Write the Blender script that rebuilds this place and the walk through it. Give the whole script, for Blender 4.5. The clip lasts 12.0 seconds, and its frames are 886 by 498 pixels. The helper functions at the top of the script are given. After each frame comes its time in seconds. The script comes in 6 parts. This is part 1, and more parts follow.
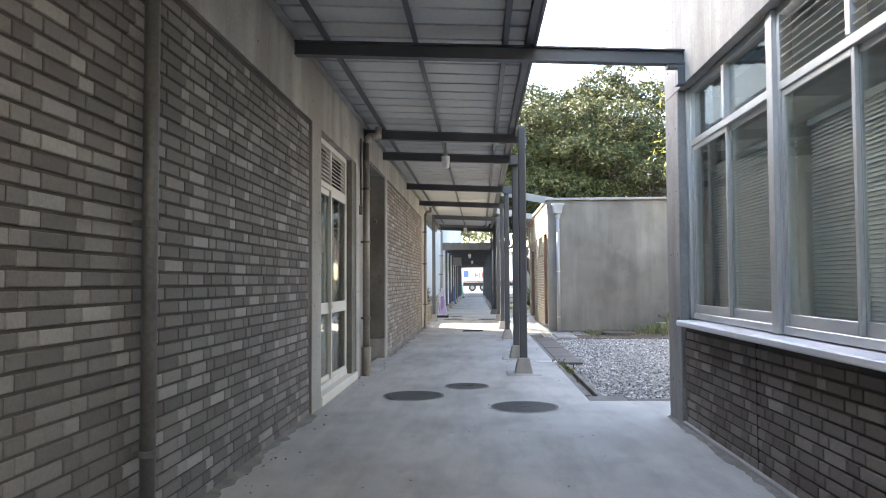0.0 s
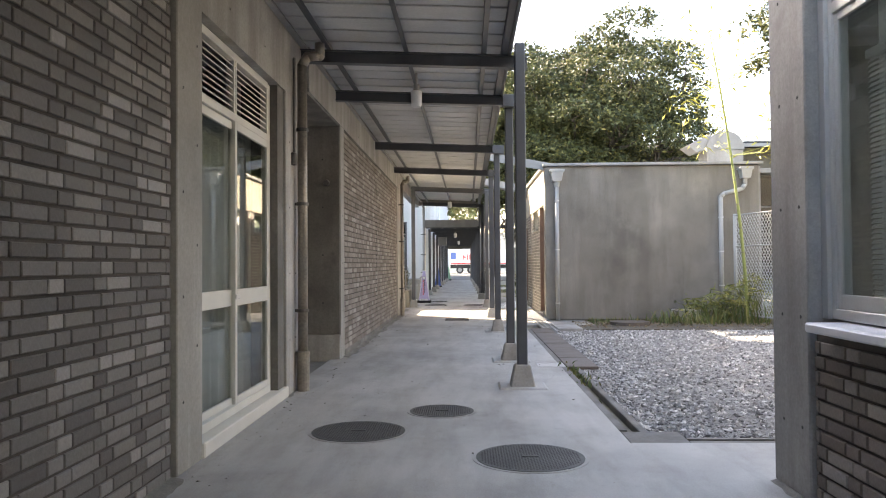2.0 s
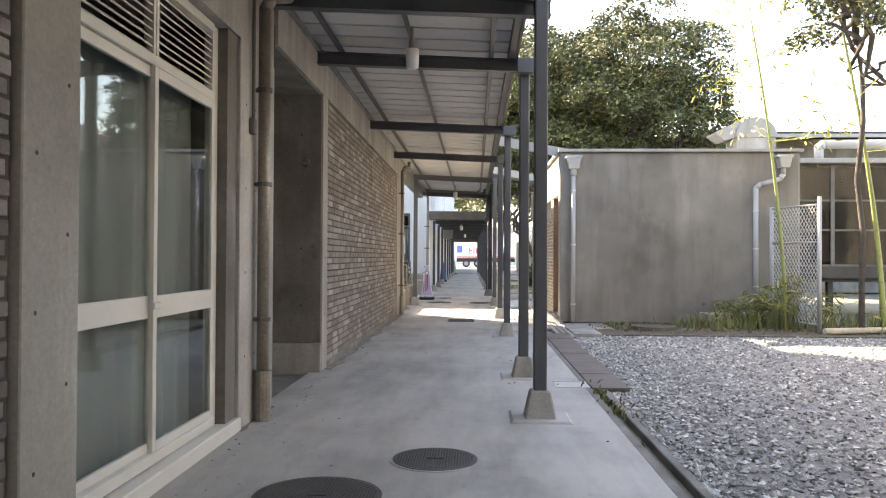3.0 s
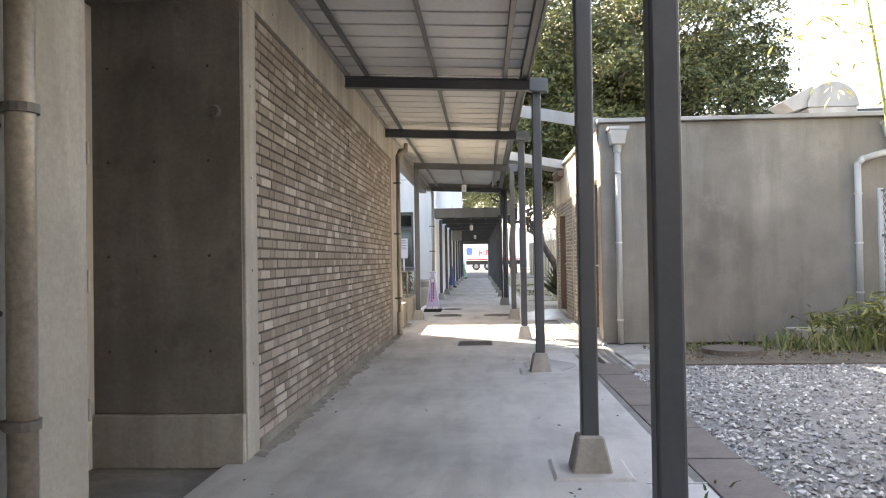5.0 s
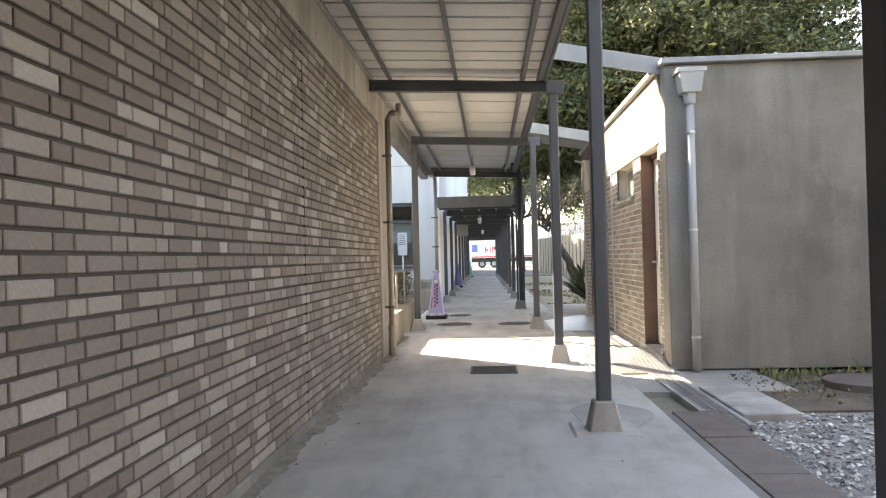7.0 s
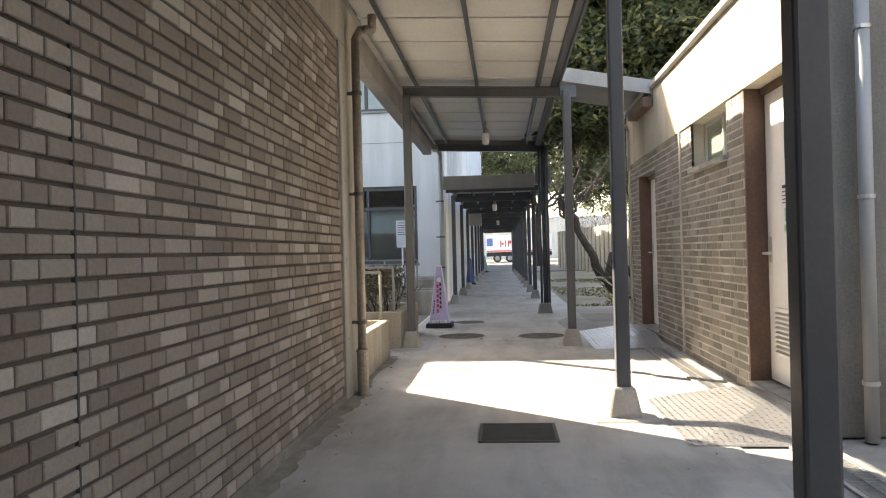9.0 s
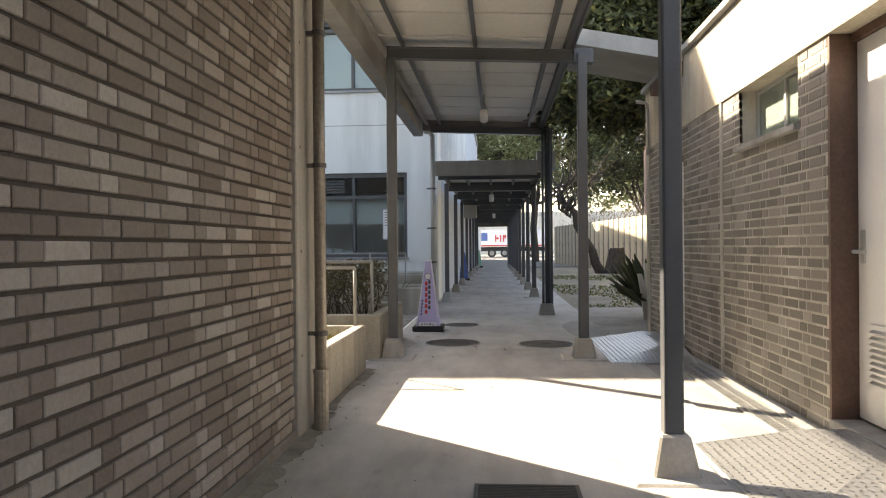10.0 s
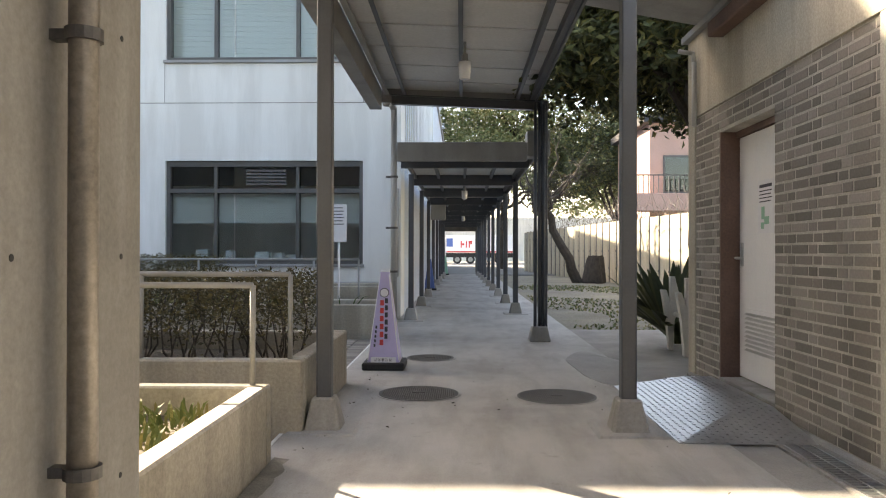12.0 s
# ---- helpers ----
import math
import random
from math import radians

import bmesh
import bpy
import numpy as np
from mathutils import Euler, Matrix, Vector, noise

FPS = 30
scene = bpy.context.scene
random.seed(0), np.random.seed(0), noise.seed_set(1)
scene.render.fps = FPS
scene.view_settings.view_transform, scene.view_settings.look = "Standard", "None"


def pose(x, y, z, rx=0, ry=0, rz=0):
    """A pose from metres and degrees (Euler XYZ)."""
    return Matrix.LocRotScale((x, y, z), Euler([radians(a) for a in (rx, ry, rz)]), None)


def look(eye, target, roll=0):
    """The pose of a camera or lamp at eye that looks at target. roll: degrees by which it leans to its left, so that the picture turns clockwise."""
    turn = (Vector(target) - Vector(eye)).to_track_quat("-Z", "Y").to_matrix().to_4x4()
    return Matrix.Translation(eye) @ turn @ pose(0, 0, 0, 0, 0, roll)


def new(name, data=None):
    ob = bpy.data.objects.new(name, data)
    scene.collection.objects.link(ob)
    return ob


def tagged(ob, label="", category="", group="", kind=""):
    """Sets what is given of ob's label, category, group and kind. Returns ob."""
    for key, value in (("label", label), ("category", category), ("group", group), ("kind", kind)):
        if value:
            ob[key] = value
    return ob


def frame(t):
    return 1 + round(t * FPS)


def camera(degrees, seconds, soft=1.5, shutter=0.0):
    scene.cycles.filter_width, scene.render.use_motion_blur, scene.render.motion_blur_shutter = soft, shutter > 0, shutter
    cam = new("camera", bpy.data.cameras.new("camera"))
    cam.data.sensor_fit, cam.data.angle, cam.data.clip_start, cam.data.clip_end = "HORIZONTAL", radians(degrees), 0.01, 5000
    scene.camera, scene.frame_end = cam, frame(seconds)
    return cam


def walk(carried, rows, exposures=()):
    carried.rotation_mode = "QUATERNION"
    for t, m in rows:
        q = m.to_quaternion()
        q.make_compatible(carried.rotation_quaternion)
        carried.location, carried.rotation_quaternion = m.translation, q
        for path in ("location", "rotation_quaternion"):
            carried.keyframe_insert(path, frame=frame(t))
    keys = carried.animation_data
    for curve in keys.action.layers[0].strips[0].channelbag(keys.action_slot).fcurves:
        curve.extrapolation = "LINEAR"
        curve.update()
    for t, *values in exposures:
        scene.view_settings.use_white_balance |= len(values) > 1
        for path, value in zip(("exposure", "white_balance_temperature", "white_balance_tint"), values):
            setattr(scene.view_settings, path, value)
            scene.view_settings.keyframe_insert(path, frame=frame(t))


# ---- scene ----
cam = camera(60.7, 12.0, soft=1.1)
PATH = [
    (0, (0.11, -0.477, 1.224), (0.013, 1.519, 1.31), -0.3),
    (0.5, (0.118, 0.226, 1.208), (0.048, 2.222, 1.309), -0.7),
    (1, (0.105, 0.906, 1.195), (0.033, 2.903, 1.274), -0.2),
    (1.5, (0.139, 1.622, 1.171), (0.069, 3.619, 1.257), -0.1),
    (2, (0.169, 2.353, 1.176), (0.103, 4.351, 1.216), -0.4),
    (2.5, (0.202, 3.112, 1.213), (0.133, 5.111, 1.243), 0.1),
    (3, (0.182, 3.863, 1.218), (0.098, 5.861, 1.239), 0.3),
    (3.2, (0.174, 4.178, 1.206), (0.079, 6.175, 1.24), 0.2),
    (4.8, (0.102, 6.784, 1.258), (-0.025, 8.78, 1.275), -1.1),
    (5, (0.078, 7.099, 1.249), (-0.03, 9.095, 1.278), -0.9),
    (5.5, (-0.025, 7.89, 1.255), (-0.153, 9.885, 1.302), -1.3),
    (6, (-0.06, 8.595, 1.258), (-0.177, 10.591, 1.321), -1.4),
    (6.5, (-0.092, 9.346, 1.24), (-0.208, 11.343, 1.265), -1.2),
    (6.7, (-0.098, 9.651, 1.235), (-0.215, 11.648, 1.258), -1.3),
    (8.3, (-0.097, 12.385, 1.21), (-0.227, 14.381, 1.236), -1.5),
    (8.5, (-0.119, 12.688, 1.184), (-0.27, 14.682, 1.199), -1.4),
    (9, (-0.137, 13.413, 1.187), (-0.297, 15.406, 1.197), -1.4),
    (9.5, (-0.149, 14.145, 1.182), (-0.31, 16.139, 1.178), -0.9),
    (10, (-0.201, 14.915, 1.171), (-0.346, 16.91, 1.165), -0.5),
    (10.5, (-0.261, 15.661, 1.176), (-0.406, 17.656, 1.175), 0.0),
    (11, (-0.348, 16.358, 1.142), (-0.462, 18.355, 1.153), -0.5),
    (11.5, (-0.399, 17.103, 1.162), (-0.495, 19.1, 1.153), 0.0),
    (12, (-0.409, 17.869, 1.164), (-0.458, 19.869, 1.173), 0.1),
]
EXPOSURES = [(0, 3.4, 7300, 10), (2.5, 3.1, 8200, 14), (5.5, 3.3, 8200, 13), (8.5, 2.75, 8000, 12), (10.5, 2.3, 8200, 12), (12, 2.5, 8100, 12)]
walk(cam, [(t, look(eye, target, roll)) for t, eye, target, roll in PATH], EXPOSURES)

# ---- world, sun ----
world = bpy.data.worlds.new("sky")
scene.world = world
world.use_nodes = True
SUN_ELEV = 34.4
SUN_FROM = Vector((-0.76, 0.66, 0.69))
wn = world.node_tree
sky = wn.nodes.new("ShaderNodeTexSky")
sky.sky_type = "NISHITA"
sky.sun_disc = False
sky.sun_elevation = radians(SUN_ELEV)
sky.sun_rotation = math.atan2(-0.76, 0.66)
sky.dust_density = 2.0
wn.links.new(sky.outputs[0], wn.nodes["Background"].inputs[0])
wn.nodes["Background"].inputs[1].default_value = 0.15
sun_data = bpy.data.lights.new("sun", "SUN")
sun_data.energy = 4.8
sun_data.angle = radians(0.5)
sun_data.color = (1.0, 0.93, 0.82)
sun = new("sun", sun_data)
sun.matrix_world = look(SUN_FROM * 50, (0, 0, 0))


# ---- materials ----
def base_mat(name):
    m = bpy.data.materials.new(name)
    m.use_nodes = True
    nt = m.node_tree
    return m, nt, nt.nodes["Principled BSDF"]


def node(nt, kind, **vals):
    n = nt.nodes.new(kind)
    for k, v in vals.items():
        n.inputs[k].default_value = v
    return n


def noise_tex(nt, coord, scale, detail=6.0, rough=0.6, stretch=None):
    vec = coord
    if stretch:
        mp = nt.nodes.new("ShaderNodeMapping")
        mp.inputs["Scale"].default_value = stretch
        nt.links.new(coord, mp.inputs["Vector"])
        vec = mp.outputs[0]
    n = nt.nodes.new("ShaderNodeTexNoise")
    n.inputs["Scale"].default_value = scale
    n.inputs["Detail"].default_value = detail
    n.inputs["Roughness"].default_value = rough
    nt.links.new(vec, n.inputs["Vector"])
    return n.outputs["Fac"]


def ramp(nt, fac, stops):
    r = nt.nodes.new("ShaderNodeValToRGB")
    e = r.color_ramp.elements
    while len(e) < len(stops):
        e.new(0.5)
    for el, (p, c) in zip(e, stops):
        el.position = p
        el.color = (*c, 1)
    nt.links.new(fac, r.inputs[0])
    return r.outputs[0]


def mix(nt, a, b, fac, blend="MIX"):
    m = nt.nodes.new("ShaderNodeMix")
    m.data_type = "RGBA"
    m.blend_type = blend
    if isinstance(fac, (int, float)):
        m.inputs[0].default_value = fac
    else:
        nt.links.new(fac, m.inputs[0])
    for sock, v in ((m.inputs[6], a), (m.inputs[7], b)):
        if isinstance(v, tuple):
            sock.default_value = (*v, 1)
        else:
            nt.links.new(v, sock)
    return m.outputs[2]


def coords(nt, which="Object"):
    return nt.nodes.new("ShaderNodeTexCoord").outputs[which]


def add_bump(nt, bsdf, height, strength, dist):
    b = nt.nodes.new("ShaderNodeBump")
    b.inputs["Strength"].default_value = strength
    b.inputs["Distance"].default_value = dist
    nt.links.new(height, b.inputs["Height"])
    nt.links.new(b.outputs[0], bsdf.inputs["Normal"])


def surface(name, colour, rough=0.7, var=0.25, big=1.2, fine=40.0, bump=0.3, dist=0.004, metal=0.0, streak=0.0, stain=None, grain=0.7):
    """A weathered surface: broad mottling, fine grain, optional vertical streaks and stains of another colour."""
    m, nt, bs = base_mat(name)
    co = coords(nt)
    dark = tuple(c * (1 - var) for c in colour)
    lite = tuple(min(1, c * (1 + var * 0.7)) for c in colour)
    col = ramp(nt, noise_tex(nt, co, big, 8, 0.65), [(0.3, dark), (0.7, lite)])
    f = noise_tex(nt, co, fine, 4, 0.7)
    col = mix(nt, col, ramp(nt, f, [(0.32, (0.62, 0.62, 0.62)), (0.66, (1.08, 1.08, 1.08))]), grain, "MULTIPLY")
    if streak:
        st = noise_tex(nt, co, 3.0, 5, 0.6, (0.8, 0.8, 0.1))
        col = mix(nt, col, ramp(nt, st, [(0.42, (0.55, 0.53, 0.5)), (0.58, (1, 1, 1))]), streak, "MULTIPLY")
    if stain:
        sp = noise_tex(nt, co, 2.3, 9, 0.7)
        r = ramp(nt, sp, [(0.56, (0, 0, 0)), (0.72, (1, 1, 1))])
        col = mix(nt, col, stain, r)
    nt.links.new(col, bs.inputs["Base Color"])
    bs.inputs["Roughness"].default_value = rough
    bs.inputs["Metallic"].default_value = metal
    if bump:
        add_bump(nt, bs, f, bump, dist)
    return m


def varied(name, stops, rough=0.8, island=False, grain=60.0, bump=0.5, dist=0.003, sheen=0.0):
    """Pieces that each take their own tone, by object or by island."""
    m, nt, bs = base_mat(name)
    co = coords(nt)
    if island:
        rnd = nt.nodes.new("ShaderNodeNewGeometry").outputs["Random Per Island"]
    else:
        rnd = nt.nodes.new("ShaderNodeObjectInfo").outputs["Random"]
    col = ramp(nt, rnd, stops)
    f = noise_tex(nt, co, grain, 5, 0.75)
    col = mix(nt, col, ramp(nt, f, [(0.3, (0.62, 0.6, 0.58)), (0.7, (1.12, 1.12, 1.12))]), 0.6, "MULTIPLY")
    nt.links.new(col, bs.inputs["Base Color"])
    bs.inputs["Roughness"].default_value = rough
    add_bump(nt, bs, f, bump, dist)
    return m


def floor_mat(name, colour):
    """Worn path concrete: broad blotches, drawn-out scuffs along the way walked, dark damp spots and fine grit."""
    m, nt, bs = base_mat(name)
    co = coords(nt)
    col = ramp(nt, noise_tex(nt, co, 0.7, 8, 0.62), [(0.3, tuple(c * 0.7 for c in colour)), (0.52, colour), (0.75, tuple(c * 1.15 for c in colour))])
    scuff = noise_tex(nt, co, 2.2, 6, 0.65, (1.6, 0.35, 1.0))
    col = mix(nt, col, ramp(nt, scuff, [(0.36, (0.66, 0.65, 0.63)), (0.56, (1, 1, 1))]), 0.6, "MULTIPLY")
    spot = noise_tex(nt, co, 5.5, 9, 0.7)
    col = mix(nt, col, ramp(nt, spot, [(0.60, (1, 1, 1)), (0.74, (0.55, 0.53, 0.5))]), 0.8, "MULTIPLY")
    grit = noise_tex(nt, co, 110.0, 4, 0.75)
    col = mix(nt, col, ramp(nt, grit, [(0.32, (0.66, 0.66, 0.65)), (0.66, (1.08, 1.08, 1.08))]), 0.7, "MULTIPLY")
    nt.links.new(col, bs.inputs["Base Color"])
    nt.links.new(ramp(nt, spot, [(0.4, (0.8, 0.8, 0.8)), (0.75, (0.6, 0.6, 0.6))]), bs.inputs["Roughness"])
    add_bump(nt, bs, grit, 0.5, 0.004)
    return m


BRICK_STOPS = [(0.0, (0.145, 0.118, 0.102)), (0.35, (0.185, 0.157, 0.138)), (0.65, (0.222, 0.194, 0.172)), (0.88, (0.275, 0.246, 0.222)), (1.0, (0.35, 0.325, 0.30))]
M_BRICK = varied("brick_fired", BRICK_STOPS)
M_BRICKS = varied("brick_fired_joined", BRICK_STOPS, island=True)
OLD_STOPS = [(0.0, (0.15, 0.138, 0.124)), (0.4, (0.205, 0.19, 0.17)), (0.8, (0.26, 0.242, 0.216)), (1.0, (0.32, 0.298, 0.268))]
# greyer copy of BRICK_STOPS, darkened for the shade on the first left wall
GREY_SHADED_STOPS = [(0.0, (0.098, 0.088, 0.082)), (0.35, (0.135, 0.124, 0.116)), (0.65, (0.172, 0.158, 0.148)), (0.88, (0.225, 0.21, 0.198)), (1.0, (0.30, 0.285, 0.27))]
M_BRICK_SHADED = varied("brick_grey", GREY_SHADED_STOPS)
M_BRICKS_SHADED = varied("brick_grey_joined", GREY_SHADED_STOPS, island=True)
M_OLD = varied("brick_old", OLD_STOPS)
M_OLDS = varied("brick_old_joined", OLD_STOPS, island=True)
M_MORTAR = surface("mortar_dark", (0.072, 0.060, 0.052), 0.95, 0.3, 3, 90, 0.5)
M_MORTAR_L = surface("mortar_light", (0.52, 0.49, 0.43), 0.95, 0.25, 2, 90, 0.5, streak=0.4)
M_CONC = surface("concrete_wall", (0.385, 0.374, 0.355), 0.85, 0.25, 0.9, 45, 0.25, streak=0.6, stain=(0.25, 0.24, 0.22), grain=0.45)
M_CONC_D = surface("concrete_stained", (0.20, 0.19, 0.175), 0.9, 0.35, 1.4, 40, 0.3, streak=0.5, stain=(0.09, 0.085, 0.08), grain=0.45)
M_GREYWALL = surface("render_grey", (0.25, 0.233, 0.206), 0.92, 0.32, 0.8, 60, 0.35, streak=0.5, stain=(0.20, 0.187, 0.165))
M_FLOOR = floor_mat("concrete_path", (0.43, 0.418, 0.396))
M_GRIME = surface("moss_grime", (0.235, 0.224, 0.198), 0.95, 0.4, 4.0, 90, 0.8, dist=0.006)
M_PATCH = surface("cement_patch", (0.33, 0.322, 0.305), 0.85, 0.25, 1.5, 80, 0.5)
M_PLASTER = surface("plaster_cream", (0.50, 0.46, 0.375), 0.9, 0.2, 1.0, 50, 0.25, streak=0.5, stain=(0.36, 0.33, 0.28))
M_WHITE = surface("paint_white", (0.80, 0.80, 0.785), 0.85, 0.06, 0.6, 60, 0.1, streak=0.25, grain=0.3)
M_PLANTER = surface("planter_concrete", (0.45, 0.415, 0.35), 0.88, 0.18, 1.6, 50, 0.3, streak=0.5)
M_PALECONC = surface("pale_cast_concrete", (0.60, 0.58, 0.53), 0.85, 0.15, 2.5, 60, 0.25, streak=0.4, grain=0.4)
M_STEEL = surface("steel_blue_grey", (0.075, 0.082, 0.095), 0.42, 0.18, 2.0, 60, 0.08, metal=0.0, streak=0.2, grain=0.3)
M_STEEL_L = surface("steel_pale_paint", (0.30, 0.30, 0.295), 0.5, 0.18, 2.0, 60, 0.08, streak=0.35, grain=0.3)
M_DECK = surface("roof_sheet", (0.62, 0.62, 0.605), 0.55, 0.12, 1.0, 30, 0.06, grain=0.3)
M_ALU = surface("aluminium_frame", (0.60, 0.60, 0.585), 0.38, 0.06, 2.0, 60, 0.03, metal=0.55, grain=0.12)
M_IVORY = surface("ivory_frame", (0.60, 0.585, 0.54), 0.45, 0.08, 2.0, 60, 0.05, grain=0.12)
M_GALV = surface("galvanised_plate", (0.52, 0.53, 0.54), 0.38, 0.15, 2.0, 40, 0.05, metal=0.85, grain=0.3)
M_GALVW = surface("galvanised_wire", (0.55, 0.55, 0.54), 0.5, 0.15, 3.0, 40, 0.03, metal=0.3, grain=0.2)
M_IRON = surface("cast_iron", (0.085, 0.082, 0.078), 0.6, 0.25, 3.0, 70, 0.4, metal=0.3)
M_RUSTPL = surface("rusty_plate", (0.135, 0.112, 0.096), 0.75, 0.3, 3.0, 60, 0.3, stain=(0.10, 0.07, 0.055))
M_PVC = surface("grey_pvc", (0.42, 0.42, 0.41), 0.45, 0.1, 2.0, 40, 0.04, streak=0.3, grain=0.12)
M_PIPEBR = surface("steel_pipe_painted", (0.30, 0.27, 0.235), 0.42, 0.25, 2.5, 40, 0.08, metal=0.35, streak=0.3)
M_PIPEDK = surface("dark_pipe", (0.10, 0.095, 0.092), 0.5, 0.2, 2.5, 40, 0.08)
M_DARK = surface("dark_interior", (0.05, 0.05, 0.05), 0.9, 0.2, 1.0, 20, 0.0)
M_CURTAIN = surface("pale_curtain", (0.36, 0.365, 0.345), 0.9, 0.12, 1.2, 30, 0.0, grain=0.12)
M_BLIND = surface("blind_slat", (0.74, 0.75, 0.73), 0.55, 0.05, 2.0, 30, 0.0, grain=0.12)
M_DOORW = surface("white_steel_door", (0.82, 0.815, 0.81), 0.42, 0.05, 1.5, 50, 0.03, grain=0.12)
M_WOODDK = surface("dark_timber", (0.075, 0.068, 0.06), 0.8, 0.3, 2.0, 40, 0.3, streak=0.4)
M_WOODBR = surface("brown_frame", (0.17, 0.10, 0.075), 0.6, 0.25, 3.0, 50, 0.1, streak=0.4)
M_SOIL = surface("soil", (0.13, 0.11, 0.085), 0.95, 0.35, 2.5, 60, 0.8, dist=0.02, stain=(0.20, 0.17, 0.12))
M_ASPHALT = surface("asphalt", (0.22, 0.212, 0.198), 0.92, 0.28, 1.0, 90, 0.6, stain=(0.16, 0.152, 0.14))
M_APRON = surface("worn_apron", (0.34, 0.328, 0.305), 0.9, 0.3, 1.3, 90, 0.6, stain=(0.22, 0.212, 0.195))
M_GROUND = surface("far_ground", (0.22, 0.205, 0.155), 0.95, 0.35, 0.5, 30, 0.6, dist=0.02, stain=(0.12, 0.14, 0.06))
M_GRAVELBED = surface("gravel_bed", (0.30, 0.295, 0.285), 0.95, 0.4, 6.0, 70, 1.0, dist=0.03)
M_STONE = varied("gravel_stone", [(0.0, (0.15, 0.148, 0.145)), (0.45, (0.33, 0.325, 0.32)), (0.8, (0.52, 0.515, 0.50)), (1.0, (0.74, 0.73, 0.71))], 0.85, True, 80)
M_LEAF = varied("evergreen_leaf", [(0.0, (0.03, 0.042, 0.016)), (0.5, (0.065, 0.08, 0.028)), (0.85, (0.12, 0.13, 0.042)), (1.0, (0.24, 0.22, 0.07))], 0.62, True, 20, 0.0)
M_LEAFY = varied("yellow_leaf", [(0.0, (0.34, 0.34, 0.05)), (0.6, (0.5, 0.47, 0.07)), (1.0, (0.6, 0.52, 0.12))], 0.55, True, 20, 0.0)
M_SHOOT = varied("bamboo_grass_leaf", [(0.0, (0.10, 0.12, 0.03)), (0.6, (0.20, 0.21, 0.05)), (1.0, (0.38, 0.34, 0.10))], 0.55, True, 20, 0.0)
M_HEDGE = varied("hedge_leaf", [(0.0, (0.045, 0.045, 0.018)), (0.5, (0.08, 0.07, 0.025)), (1.0, (0.15, 0.12, 0.04))], 0.6, True, 20, 0.0)
M_DRYLEAF = varied("dry_leaf", [(0.0, (0.10, 0.07, 0.04)), (0.5, (0.20, 0.15, 0.09)), (1.0, (0.34, 0.27, 0.17))], 0.8, True, 20, 0.0)
M_GRASS = varied("weed_blade", [(0.0, (0.06, 0.09, 0.025)), (0.6, (0.12, 0.15, 0.04)), (1.0, (0.26, 0.22, 0.09))], 0.6, True, 20, 0.0)
M_FARLEAF = varied("far_leaf", [(0.0, (0.10, 0.13, 0.045)), (0.5, (0.17, 0.19, 0.07)), (1.0, (0.27, 0.26, 0.11))], 0.6, True, 20, 0.0)
M_BARK = surface("bark", (0.075, 0.062, 0.05), 0.95, 0.35, 5.0, 40, 0.9, dist=0.02)
M_TWIG = surface("twig", (0.24, 0.20, 0.165), 0.9, 0.2, 5.0, 40, 0.2)
M_BAMBOO = surface("bamboo_culm", (0.27, 0.30, 0.09), 0.5, 0.2, 3.0, 40, 0.05)
M_FENCE = surface("fence_panel", (0.55, 0.49, 0.36), 0.9, 0.12, 1.2, 30, 0.2, streak=0.4)
M_PINK = surface("pink_stucco", (0.50, 0.33, 0.28), 0.9, 0.1, 1.0, 30, 0.1)
M_ROOFT = surface("dark_roof_tile", (0.03, 0.03, 0.034), 0.6, 0.2, 2.0, 30, 0.2)
M_PALEBLUE = surface("pale_blue_siding", (0.50, 0.56, 0.64), 0.7, 0.08, 1.0, 30, 0.05)
M_PURPLE = surface("violet_sign", (0.52, 0.47, 0.72), 0.4, 0.12, 2.0, 30, 0.0, grain=0.12)
M_FROST = surface("frosted_pane", (0.76, 0.80, 0.72), 0.5, 0.08, 2.0, 30, 0.0, grain=0.1)
M_SIGNW = surface("sign_white", (0.78, 0.78, 0.80), 0.45, 0.03, 2.0, 30, 0.0, grain=0.12)
M_BLUE = surface("sign_blue", (0.06, 0.12, 0.36), 0.45, 0.1, 2.0, 30, 0.0, grain=0.12)
M_RED = surface("sign_red", (0.62, 0.05, 0.05), 0.5, 0.1, 2.0, 30, 0.0, grain=0.12)
M_GREEN = surface("sign_green", (0.30, 0.55, 0.40), 0.5, 0.1, 2.0, 30, 0.0, grain=0.12)
M_RUBBER = surface("black_rubber", (0.02, 0.02, 0.021), 0.7, 0.2, 3.0, 50, 0.2)
M_INK = surface("ink", (0.05, 0.05, 0.07), 0.6, 0.1, 2.0, 30, 0.0)


